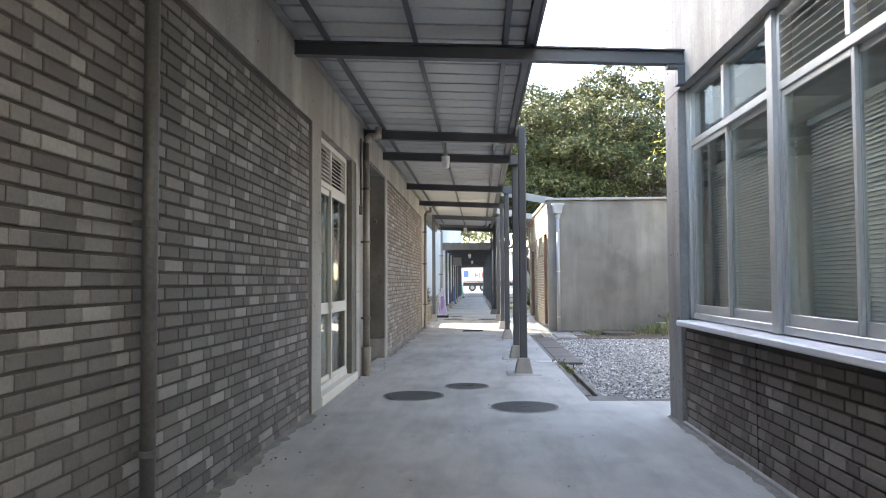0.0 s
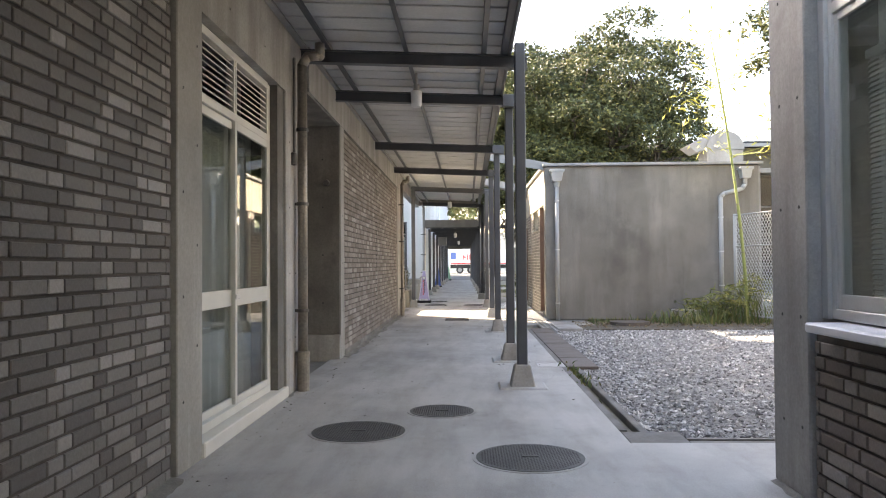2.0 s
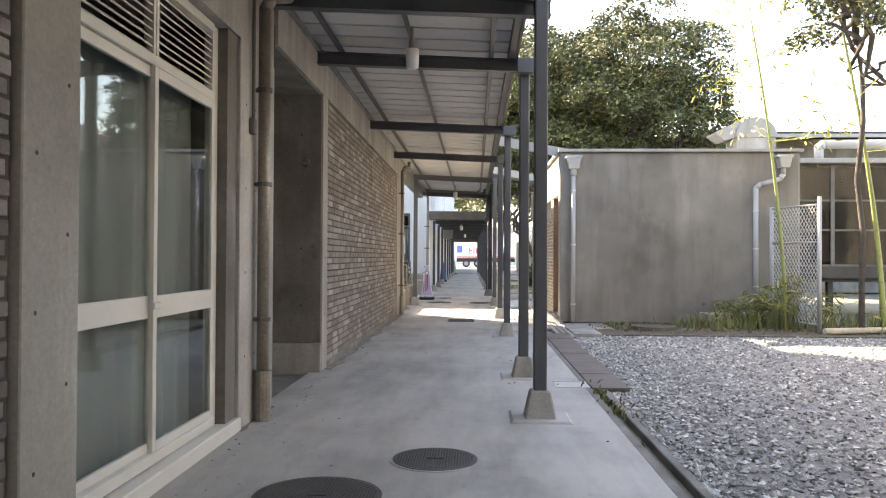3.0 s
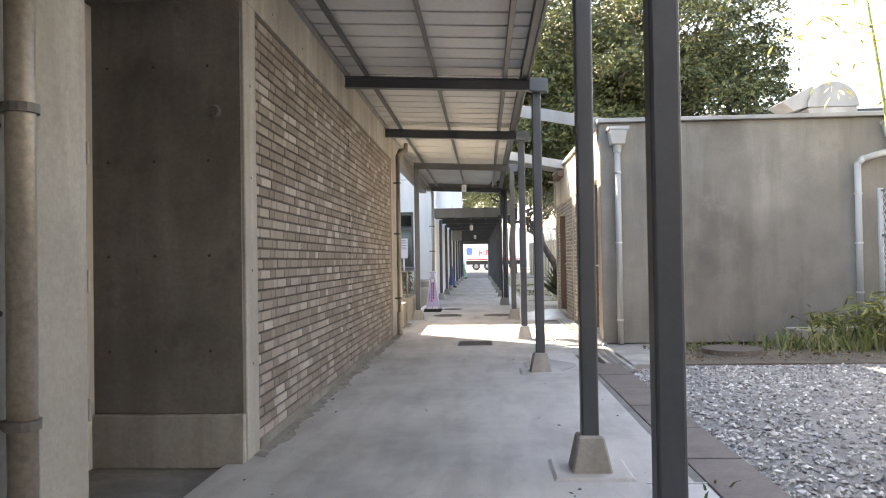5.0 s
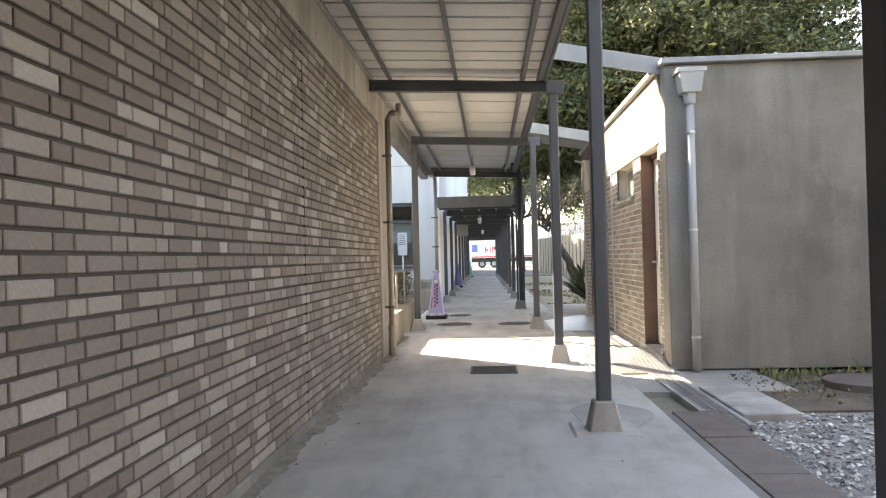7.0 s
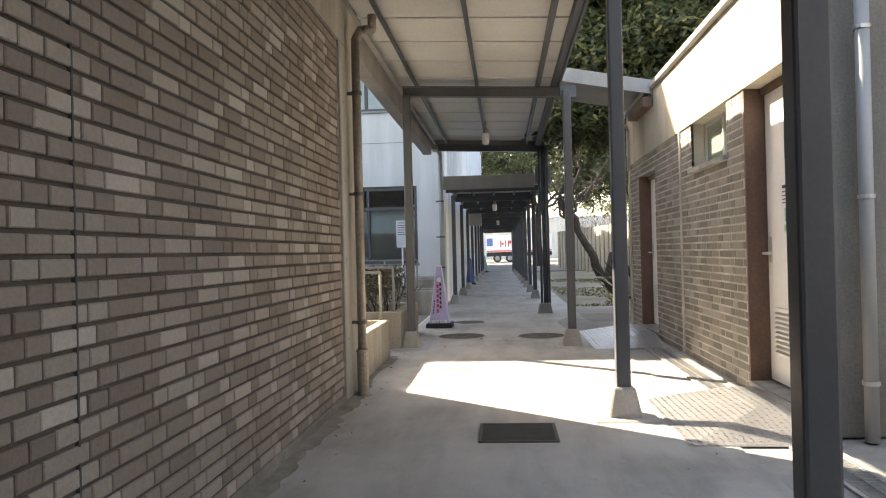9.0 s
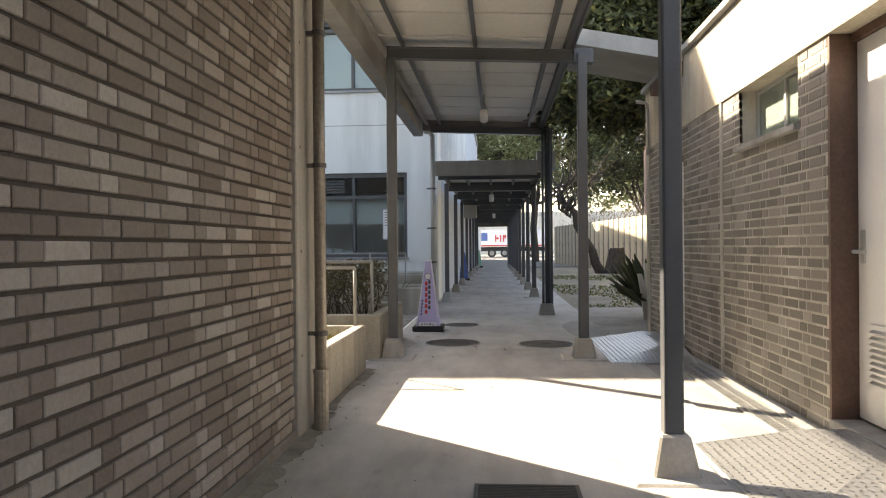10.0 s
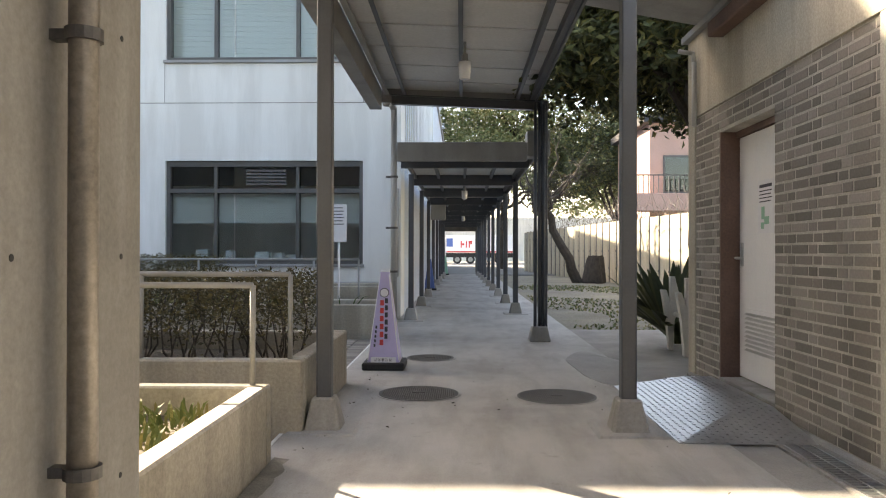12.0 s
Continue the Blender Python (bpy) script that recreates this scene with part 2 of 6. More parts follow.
def glass_mat(name, tint, gloss=0.05, rough=0.02):
    m = bpy.data.materials.new(name)
    m.use_nodes = True
    nt = m.node_tree
    nt.nodes.clear()
    out = nt.nodes.new("ShaderNodeOutputMaterial")
    tr = nt.nodes.new("ShaderNodeBsdfTransparent")
    tr.inputs[0].default_value = (*tint, 1)
    gl = nt.nodes.new("ShaderNodeBsdfGlossy")
    gl.inputs["Roughness"].default_value = rough
    lw = nt.nodes.new("ShaderNodeLayerWeight")
    lw.inputs[0].default_value = 0.5
    pw = nt.nodes.new("ShaderNodeMath")
    pw.operation = "POWER"
    pw.inputs[1].default_value = 4.0
    nt.links.new(lw.outputs["Facing"], pw.inputs[0])
    fr = nt.nodes.new("ShaderNodeMath")
    fr.operation = "MULTIPLY_ADD"
    fr.inputs[1].default_value = 0.8
    fr.inputs[2].default_value = gloss
    nt.links.new(pw.outputs[0], fr.inputs[0])
    mx = nt.nodes.new("ShaderNodeMixShader")
    nt.links.new(fr.outputs[0], mx.inputs[0])
    nt.links.new(tr.outputs[0], mx.inputs[1])
    nt.links.new(gl.outputs[0], mx.inputs[2])
    nt.links.new(mx.outputs[0], out.inputs[0])
    return m


M_GLASS = glass_mat("window_glass", (0.84, 0.87, 0.86), 0.05)
M_GLASSD = glass_mat("dark_glass", (0.45, 0.47, 0.46), 0.06)


# ---- building helpers ----
def bx(bm, x0, x1, y0, y1, z0, z1, b=0.0, seg=1):
    """A box, with bevelled edges when b is given."""
    m = Matrix.Translation(((x0 + x1) / 2, (y0 + y1) / 2, (z0 + z1) / 2)) @ Matrix.Diagonal((x1 - x0, y1 - y0, z1 - z0, 1))
    vs = bmesh.ops.create_cube(bm, size=1.0, matrix=m)["verts"]
    if b:
        es = list({e for v in vs for e in v.link_edges})
        bmesh.ops.bevel(bm, geom=es, offset=b, segments=seg, affect="EDGES", profile=0.5)
    return bm


def box(*a, **k):
    return bx(bmesh.new(), *a, **k)


def cyl(bm, p0, p1, r, r2=None, seg=12):
    """A round bar from p0 to p1."""
    p0, p1 = Vector(p0), Vector(p1)
    d = p1 - p0
    m = Matrix.Translation((p0 + p1) / 2) @ d.to_track_quat("Z", "Y").to_matrix().to_4x4()
    bmesh.ops.create_cone(bm, cap_ends=True, segments=seg, radius1=r, radius2=r if r2 is None else r2, depth=d.length, matrix=m)
    return bm


def tube(bm, pts, r, seg=12):
    for a, b in zip(pts, pts[1:]):
        cyl(bm, a, b, r, seg=seg)
    for p in pts[1:-1]:
        bmesh.ops.create_uvsphere(bm, u_segments=seg, v_segments=8, radius=r * 1.02, matrix=Matrix.Translation(p))
    return bm


def taper(bm, cx, cy, z0, z1, w0, w1, b=0.0):
    """A truncated pyramid."""
    m = Matrix.Translation((cx, cy, (z0 + z1) / 2)) @ Matrix.Rotation(radians(45), 4, "Z")
    vs = bmesh.ops.create_cone(bm, cap_ends=True, segments=4, radius1=w0 * 0.7071, radius2=w1 * 0.7071, depth=z1 - z0, matrix=m)["verts"]
    if b:
        bmesh.ops.bevel(bm, geom=list({e for v in vs for e in v.link_edges}), offset=b, segments=1, affect="EDGES")
    return bm


def mesh_of(name, bm, material, smooth=False):
    me = bpy.data.meshes.new(name)
    bm.to_mesh(me)
    bm.free()
    me.materials.append(material)
    if smooth:
        for p in me.polygons:
            p.use_smooth = True
    return me


def under(ob, parent):
    ob.parent = parent
    if parent.type == "EMPTY":
        ob.matrix_parent_inverse = Matrix.Translation(-parent.location)
    return ob


def part(name, bm, material, parent, label="", smooth=False):
    ob = under(new(name, mesh_of(name, bm, material, smooth)), parent)
    return tagged(ob, label) if label else ob


def thing(name, at, label, category, group="", kind=""):
    ob = new(name)
    ob.location = at
    ob.empty_display_size = 0.1
    return tagged(ob, label, category, group, kind)


def solid(name, bm, material, label="", category="", group="", kind="", smooth=False):
    return tagged(new(name, mesh_of(name, bm, material, smooth)), label, category, group, kind)


def joined(name, verts, faces, material, parent=None, label="", category="", kind="stuff"):
    me = bpy.data.meshes.new(name)
    me.from_pydata(verts.tolist() if hasattr(verts, "tolist") else verts, [], faces.tolist() if hasattr(faces, "tolist") else faces)
    me.materials.append(material)
    ob = new(name, me)
    if parent:
        under(ob, parent)
    return tagged(ob, label, category, "", kind)


rng = np.random.default_rng(7)


def leaves(points, size, droop=0.35, aspect=0.5):
    """Small folded leaves at the given points, turned at random: a mesh's vertices and faces."""
    n = len(points)
    d = rng.normal(size=(n, 3))
    d[:, 2] = d[:, 2] * 0.6 - droop
    d /= np.linalg.norm(d, axis=1)[:, None]
    s = np.cross(d, rng.normal(size=(n, 3)))
    s /= np.linalg.norm(s, axis=1)[:, None]
    u = np.cross(d, s)
    l = (size * rng.uniform(0.6, 1.3, n))[:, None]
    w = l * aspect * 0.5
    v = np.stack([points, points + d * l * 0.5 + s * w + u * w * 0.5, points + d * l, points + d * l * 0.5 - s * w + u * w * 0.5], axis=1)
    v = v.reshape(-1, 3)
    k = np.arange(n)[:, None] * 4
    return v, np.concatenate([k + np.array([0, 1, 2]), k + np.array([0, 2, 3])])


def clumps(centres, radius, per):
    p = np.repeat(centres, per, axis=0)
    return p + rng.normal(size=p.shape) * radius * np.array([1, 1, 0.7])


def loft(bm, pts, radii, seg=8):
    """One connected tapered tube through the points."""
    rings = []
    n = len(pts)
    for i, (p, r) in enumerate(zip(pts, radii)):
        d = (pts[min(i + 1, n - 1)] - pts[max(i - 1, 0)]).normalized()
        a = d.orthogonal().normalized() if not rings else (prev - d * prev.dot(d)).normalized()
        prev = a
        b = d.cross(a)
        rings.append([bm.verts.new(p + (a * math.cos(k * 6.2832 / seg) + b * math.sin(k * 6.2832 / seg)) * r) for k in range(seg)])
    for q, w in zip(rings, rings[1:]):
        for k in range(seg):
            bm.faces.new((q[k], q[(k + 1) % seg], w[(k + 1) % seg], w[k]))
    bm.faces.new(rings[0][::-1])
    bm.faces.new(rings[-1])
    return bm


# ---- ground ----
def ground_sheet():
    bm = bmesh.new()
    bmesh.ops.create_grid(bm, x_segments=40, y_segments=40, size=600, matrix=Matrix.Translation((0, 100, -0.06)))
    solid("ground", bm, M_GROUND, "bare soil and thin grass ground", "ground", kind="structure")


ground_sheet()
solid("path", box(-1.55, 1.22, -24, 58.2, -0.3, 0.0), M_FLOOR, "worn grey concrete walkway floor with stains", "path", kind="structure")
solid("pavement", box(1.22, 2.2, -24, 7.36, -0.3, 0.0), M_FLOOR, "grey concrete apron beside the brick building", "pavement", kind="structure")
solid("apron_strip", box(1.224, 2.6, 17.0, 29.5, -0.3, -0.012), M_APRON, "worn dark-stained cement apron beside the walkway", "pavement", kind="structure")
solid("road", box(-60, 60, 58.22, 122, -0.3, -0.01), M_ASPHALT, "asphalt road at the end of the walkway", "road", kind="structure")

# the gravel yard
solid("gravel_bed", box(1.42, 12, 7.5, 16.2, -0.25, -0.045), M_GRAVELBED, "grey crushed gravel bed of the yard", "gravel", kind="structure")


def gravel():
    n = 21000
    x = 1.44 + 9.0 * rng.random(n) ** 1.5
    y = 7.55 + 8.6 * rng.random(n) ** 1.15
    r = rng.uniform(0.009, 0.025, n)
    base = np.array([[1, 0, 0], [0, 1, 0], [-1, 0, 0], [0, -1, 0], [0, 0, 0.7], [0, 0, -0.7]])
    fc = np.array([[0, 1, 4], [1, 2, 4], [2, 3, 4], [3, 0, 4], [1, 0, 5], [2, 1, 5], [3, 2, 5], [0, 3, 5]])
    jit = base[None] * rng.uniform(0.6, 1.4, (n, 6, 1)) + rng.normal(size=(n, 6, 3)) * 0.18
    a = rng.uniform(0, 6.28, n)
    ca, sa = np.cos(a)[:, None], np.sin(a)[:, None]
    jx = jit[:, :, 0] * ca - jit[:, :, 1] * sa
    jy = jit[:, :, 0] * sa + jit[:, :, 1] * ca
    v = np.stack([jx, jy, jit[:, :, 2]], axis=2) * r[:, None, None]
    v += np.stack([x, y, -0.045 + r * 0.35], axis=1)[:, None, :]
    f = (np.arange(n)[:, None, None] * 6 + fc[None]).reshape(-1, 3)
    joined("gravel_stones", v.reshape(-1, 3), f, M_STONE, None, "loose grey crushed stones on the yard", "gravel")


gravel()
solid("soil_strip", box(1.9, 9.5, 16.2, 18.2, -0.25, -0.025), M_SOIL, "bare soil strip at the foot of the grey wall", "soil", kind="structure")

# ---- left building ----
A_TOP = 3.9
W1, W2 = -1.475, -1.44


def brick_mesh(name, length, height, depth, material):
    bm = box(-depth, 0, -length / 2, length / 2, -height / 2, height / 2)
    bmesh.ops.bevel(bm, geom=[e for e in bm.edges if all(v.co.x > -0.001 for v in e.verts)], offset=0.004, segments=1, affect="EDGES")
    return mesh_of(name, bm, material)


def courses(u0, u1, z0, z1, course, long, short, joint, holes, flip=False):
    """Flemish bond: long and short pieces by turns, shifted in every other course. Gives (centre u, centre z, length)."""
    out = []
    row = 0
    z = z0
    while z + course * 0.6 < z1:
        h = course - joint
        u = u0 - (0 if row % 2 else (long + short) / 2 + joint) - rng.uniform(0, 0.02)
        k = row % 2
        while u < u1:
            l = long if k % 2 == 0 else short
            a, b = max(u, u0), min(u + l, u1)
            inside = b - a > 0.025
            for hu0, hu1, hz0, hz1 in holes:
                if inside and a < hu1 and b > hu0 and z < hz1 and z + h > hz0:
                    if a < hu0 - 0.03:
                        b = hu0
                    elif b > hu1 + 0.03:
                        a = hu1
                    else:
                        inside = False
            if inside and b - a > 0.025:
                out.append(((a + b) / 2, z + h / 2, b - a))
            u += l + joint
            k += 1
        z += course
        row += 1
    return out


def brick_face(parent, face, sign, pieces, height, near, mats, long, short):
    """Bricks on a wall along y with its face at x; sign +1 looks towards +x. Those in the near stretch are objects, the rest one mesh."""
    single = {}
    count = 0
    verts, faces = [], []
    for u, z, l in pieces:
        off = rng.uniform(-0.002, 0.002)
        if near[0] < u < near[1] and near[2] < z < near[3] and count < 300:
            key = round(l, 2)
            if key not in single:
                single[key] = brick_mesh("brick", key, height, 0.03, mats[0])
            ob = new("brick", single[key])
            ob.matrix_basis = Matrix.Translation((face + sign * off, u, z)) @ (Matrix.Rotation(math.pi, 4, "Z") if sign < 0 else Matrix.Identity(4)) @ Matrix.Rotation(rng.normal() * 0.004, 4, "X")
            under(ob, parent)
            count += 1
        else:
            k = len(verts)
            x0, x1, c = face - sign * 0.03, face + sign * off, 0.004
            for x, m in ((x0, 0), (x1 - sign * c, 0), (x1, c)):
                for du, dz in ((-1, -1), (1, -1), (1, 1), (-1, 1)):
                    verts.append((x, u + du * (l / 2 - m), z + dz * (height / 2 - m)))
            for a in (0, 4):
                for i in range(4):
                    q = (k + a + i, k + a + (i + 1) % 4, k + a + 4 + (i + 1) % 4, k + a + 4 + i)
                    faces.append(q if sign > 0 else q[::-1])
            q = (k + 8, k + 9, k + 10, k + 11)
            faces.append(q if sign > 0 else q[::-1])
    if verts:
        joined("bricks", verts, faces, mats[1], parent)



# first stretch of brick wall
wall_1 = solid("wall_left_1", box(-1.8, W1 - 0.012, -7, 6.5, 0.0, 2.745), M_MORTAR, "grey-brown brick wall in Flemish bond", "wall", kind="structure")
bm = box(-1.8, W1 + 0.012, -7, 9.95, 2.748, A_TOP)
bx(bm, -1.8, W1 + 0.02, 6.53, 6.93, 0, 2.746, b=0.006)
bx(bm, -1.8, W1 + 0.02, 9.07, 9.95, 0, 2.746, b=0.006)
solid("wall_left_band", bm, M_CONC, "board-marked grey concrete beam and columns", "wall", kind="structure")
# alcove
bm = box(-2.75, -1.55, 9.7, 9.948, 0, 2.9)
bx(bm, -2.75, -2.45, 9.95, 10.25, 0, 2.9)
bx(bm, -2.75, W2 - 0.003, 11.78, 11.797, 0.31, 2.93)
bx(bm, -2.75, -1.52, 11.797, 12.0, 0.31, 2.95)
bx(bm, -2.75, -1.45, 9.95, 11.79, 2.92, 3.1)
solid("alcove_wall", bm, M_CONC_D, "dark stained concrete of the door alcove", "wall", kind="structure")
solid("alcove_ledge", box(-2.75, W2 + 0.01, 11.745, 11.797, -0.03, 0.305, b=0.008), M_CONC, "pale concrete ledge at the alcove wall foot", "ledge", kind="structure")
solid("alcove_floor", box(-2.75, -1.555, 9.95, 11.76, -0.2, -0.03), M_CONC_D, "dark concrete floor of the alcove", "floor", kind="structure")
# second stretch
wall_2 = solid("wall_left_2", box(-1.75, W2 - 0.012, 12.06, 19.42, 0.0, 2.935), M_MORTAR, "grey-brown brick wall in Flemish bond", "wall", kind="structure")
bm = box(-1.75, W2 + 0.012, 9.955, 20.24, 2.938, A_TOP)
bx(bm, -1.5, W2 + 0.016, 11.8, 12.055, 0, 2.937, b=0.006)
bx(bm, -1.75, W2 + 0.016, 19.45, 20.24, 0, 2.937, b=0.008)
solid("wall_left_band_2", bm, M_CONC, "weathered cream-grey concrete beam and end column", "wall", kind="structure")
solid("wall_plinth", box(-1.5, W2 + 0.018, 12.058, 19.44, 0, 0.07, b=0.012), M_CONC_D, "rough stained cement plinth under the brick", "plinth", kind="structure")
solid("wall_left_end", box(-12, -1.76, 20.0, 20.24, 0, A_TOP), M_CONC, "plain concrete end wall", "wall", kind="structure")
# added out of view, its shadow keeps direct sun off the gravel yard
solid("wall_sun_block", box(-13.2, -12, 14, 28.6, 0, 20), M_CONC, "unseen tall block added to keep the sun off the yard", "wall", kind="structure")
# added unseen behind the start, stops light from the south reaching the walls
solid("wall_south_block", box(-12, 1.82, -8.4, -8.1, 0, 3.9), M_CONC, "unseen plain concrete wall", "wall", kind="structure")
solid("wall_left_rear", box(-12, -11.8, -7, 19.99, 0, A_TOP), M_CONC, "unseen plain concrete wall", "wall", kind="structure")
solid("roof_left", box(-11.99, -1.40, -7, 20.3, A_TOP + 0.003, A_TOP + 0.2), M_CONC, "flat concrete roof", "roof", kind="structure")


def glazed_door():
    """Sliding glazed door with louvred transom, set back in its opening."""
    d = thing("door_1", (-1.6, 8.0, 0.09), "closed ivory sliding glass door with louvred transom", "door", kind="structure")
    x0, x1 = W1 - 0.13, W1 - 0.07
    y0, y1 = 6.94, 9.06
    bm = box(x0, x1, y0, y0 + 0.045, 0.1, 2.74, b=0.004)
    bx(bm, x0, x1, y1 - 0.28, y1 - 0.2, 0.1, 2.74, b=0.004)
    for z in (0.1, 2.24, 2.69):
        bx(bm, x0 + 0.002, x1 + (0.02 if z < 1 else 0.004), y0 + 0.045, y1 - 0.28, z, z + 0.06, b=0.004)
    part("frame", bm, M_IVORY, d)
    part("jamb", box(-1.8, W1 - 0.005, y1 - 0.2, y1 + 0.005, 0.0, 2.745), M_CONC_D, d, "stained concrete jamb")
    ym = (y0 + y1 - 0.24) / 2
    for a, b, x in ((y0 + 0.045, ym + 0.03, W1 - 0.105), (ym - 0.03, y1 - 0.28, W1 - 0.075)):
        bm = bmesh.new()
        for p, q, r, s in ((a, a + 0.045, 0.16, 2.24), (b - 0.045, b, 0.16, 2.24), (a + 0.045, b - 0.045, 0.16, 0.21), (a + 0.045, b - 0.045, 0.88, 1.0), (a + 0.045, b - 0.045, 2.18, 2.24)):
            bx(bm, x - 0.014, x + 0.014, p, q, r, s, b=0.003)
        leaf = part("leaf", bm, M_IVORY, d)
        for r, s in ((0.21, 0.88), (1.0, 2.18)):
            g = part("pane", box(x - 0.003, x + 0.003, a + 0.045, b - 0.045, r, s), M_GLASS, leaf, "clear glass pane")
            g.visible_shadow = False
    part("catch", box(W1 - 0.06, W1 - 0.045, ym - 0.05, ym + 0.04, 0.93, 0.965, b=0.004), M_ALU, d)
    for a, b in ((y0 + 0.05, ym - 0.015), (ym + 0.015, y1 - 0.285)):
        fr = part("louvre_frame", bx(box(x0 + 0.004, x1, a - 0.01, a + 0.02, 2.3, 2.69), x0 + 0.004, x1, b - 0.02, b + 0.01, 2.3, 2.69), M_IVORY, d)
        z = 2.315
        while z < 2.67:
            bm = box(-0.028, 0.028, a + 0.02, b - 0.02, -0.004, 0.004)
            bmesh.ops.transform(bm, matrix=Matrix.Translation((W1 - 0.10, 0, z)) @ Matrix.Rotation(radians(38), 4, "Y"), verts=bm.verts)
            part("slat", bm, M_IVORY, fr)
            z += 0.044
    part("sill", box(-1.8, W1 + 0.035, y0 - 0.002, y1 + 0.03, 0.0, 0.095, b=0.008), M_IVORY, d, "pale concrete door sill")
    bm = bmesh.new()
    n = 40
    vs = []
    for i in range(n + 1):
        y = y0 + (y1 - y0) * i / n
        x = W1 - 0.24 + 0.025 * math.sin(i * 1.7) + 0.01 * math.sin(i * 0.6)
        vs.append((bm.verts.new((x, y, 0.12)), bm.verts.new((x, y, 2.3))))
    for p, q in zip(vs, vs[1:]):
        bm.faces.new((p[0], q[0], q[1], p[1]))
    solid("curtain", bm, M_CURTAIN, "pale green-grey curtain behind the glass door", "curtain", smooth=True)
    bm = box(-3.6, -3.5, 6.0, 9.7, -0.02, 2.9)
    bx(bm, -3.5, -1.81, 5.9, 6.0, -0.02, 2.9)
    bx(bm, -3.5, -1.81, 9.58, 9.68, -0.02, 2.9)
    bx(bm, -3.5, -1.81, 6.0, 9.58, 2.85, 2.95)
    bx(bm, -3.5, -1.81, 6.0, 9.58, -0.02, 0.05)
    solid("wall_inside", bm, M_WHITE, "plain room behind the glass door", "wall", kind="structure")


glazed_door()


def alcove_door():
    d = thing("door_2", (-2.42, 11.0, 0.0), "ivory framed glazed door in the dark alcove", "door", kind="structure")
    bm = box(-2.46, -2.4, 10.25, 10.31, 0.02, 2.25, b=0.004)
    bx(bm, -2.46, -2.4, 11.7, 11.78, -0.03, 2.9, b=0.004)
    bx(bm, -2.46, -2.4, 10.25, 11.7, 2.25, 2.33, b=0.004)
    part("frame", bm, M_IVORY, d)
    bm = box(-2.44, -2.395, 11.56, 11.69, 0.0, 2.24, b=0.004)
    bx(bm, -2.44, -2.395, 10.32, 10.43, 0.0, 2.24, b=0.004)
    bx(bm, -2.44, -2.395, 10.43, 11.56, 0.0, 0.16, b=0.004)
    bx(bm, -2.44, -2.395, 10.43, 11.56, 2.12, 2.24, b=0.004)
    leaf = part("leaf", bm, M_IVORY, d)
    part("pane", box(-2.425, -2.415, 10.43, 11.56, 0.16, 2.12), M_GLASSD, leaf, "dark glass pane")
    for z in (0.35, 1.15, 1.95):
        part("hinge", cyl(bmesh.new(), (-2.388, 11.7, z - 0.07), (-2.388, 11.7, z + 0.07), 0.012), M_ALU, leaf)
    lv = part("louvre_frame", bx(box(-2.45, -2.4, 11.4, 11.7, 2.33, 2.36), -2.45, -2.4, 10.3, 11.7, 2.86, 2.9), M_IVORY, d)
    for i in range(11):
        part("slat", box(-2.45, -2.40, 10.3, 11.69, 2.38 + i * 0.043, 2.395 + i * 0.043), M_IVORY, lv)
    # near-black sheet, the unlit room's dark is put into its colour
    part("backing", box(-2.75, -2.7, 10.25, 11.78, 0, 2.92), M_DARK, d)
    solid("door_stop", cyl(cyl(bmesh.new(), (-1.59, 11.79, 2.2), (-1.59, 11.73, 2.2), 0.024), (-1.59, 11.735, 2.2), (-1.59, 11.70, 2.2), 0.042, 0.034), M_PIPEDK, "small dark iron knob on the alcove wall", "knob")


alcove_door()


def downpipe(x, y, top, r, material, label, bottom=0.36, elbow=0.0, clips=(), wall=-1):
    """A rain pipe along a wall, with a thicker foot, clips and an elbow up into the roof gutter."""
    d = thing("downpipe", (x, y, 0), label, "pipe")
    pts = [(x, y, bottom - 0.06), (x, y, top)]
    if elbow:
        pts += [(x + elbow * 0.3, y + 0.02, top + 0.09), (x + elbow, y + 0.04, top + 0.1), (x + elbow, y + 0.04, top + 0.22)]
    part("pipe", tube(bmesh.new(), pts, r, 14), material, d, smooth=True)
    if bottom:
        bm = cyl(bmesh.new(), (x, y, 0), (x, y, bottom), r * 1.3, seg=14)
        cyl(bm, (x, y, bottom), (x, y, bottom + 0.03), r * 1.42, seg=14)
        part("foot", bm, material, d, smooth=False)
    for z in clips:
        bm = cyl(bmesh.new(), (x, y, z - 0.015), (x, y, z + 0.015), r * 1.25, seg=14)
        bx(bm, min(x, x + wall * 0.11), max(x, x + wall * 0.11), y - 0.018, y + 0.018, z - 0.013, z + 0.013)
        part("clip", bm, M_PIPEDK, d, "dark iron clip")
    return d


downpipe(W1 + 0.07, 2.93, 3.2, 0.036, M_PIPEDK, "thin dark rain pipe clipped to the brick wall", 0, 0, (0.45, 1.5, 2.6))
downpipe(W1 + 0.09, 9.42, 3.06, 0.046, M_PIPEBR, "grey-brown steel rain pipe with thick foot", 0.34, 0.16, (0.75, 1.75, 2.45))
solid("conduit", bx(cyl(bmesh.new(), (-1.43, 9.29, 2.2), (-1.43, 9.29, 3.1), 0.013), -1.46, -1.41, 9.26, 9.32, 2.1, 2.22, b=0.01), M_PIPEDK, "thin dark cable conduit beside the rain pipe", "pipe")
downpipe(-1.345, 19.72, 3.0, 0.037, M_PIPEBR, "brown steel rain pipe with thick foot at the wall end", 0.36, 0.14, (0.62, 1.7, 2.55))

# ---- covered walkway ----
def roof_z(x):
    return 3.13 - 0.045 * x


def slope(bm):
    for v in bm.verts:
        v.co.z -= 0.045 * v.co.x
    return bm


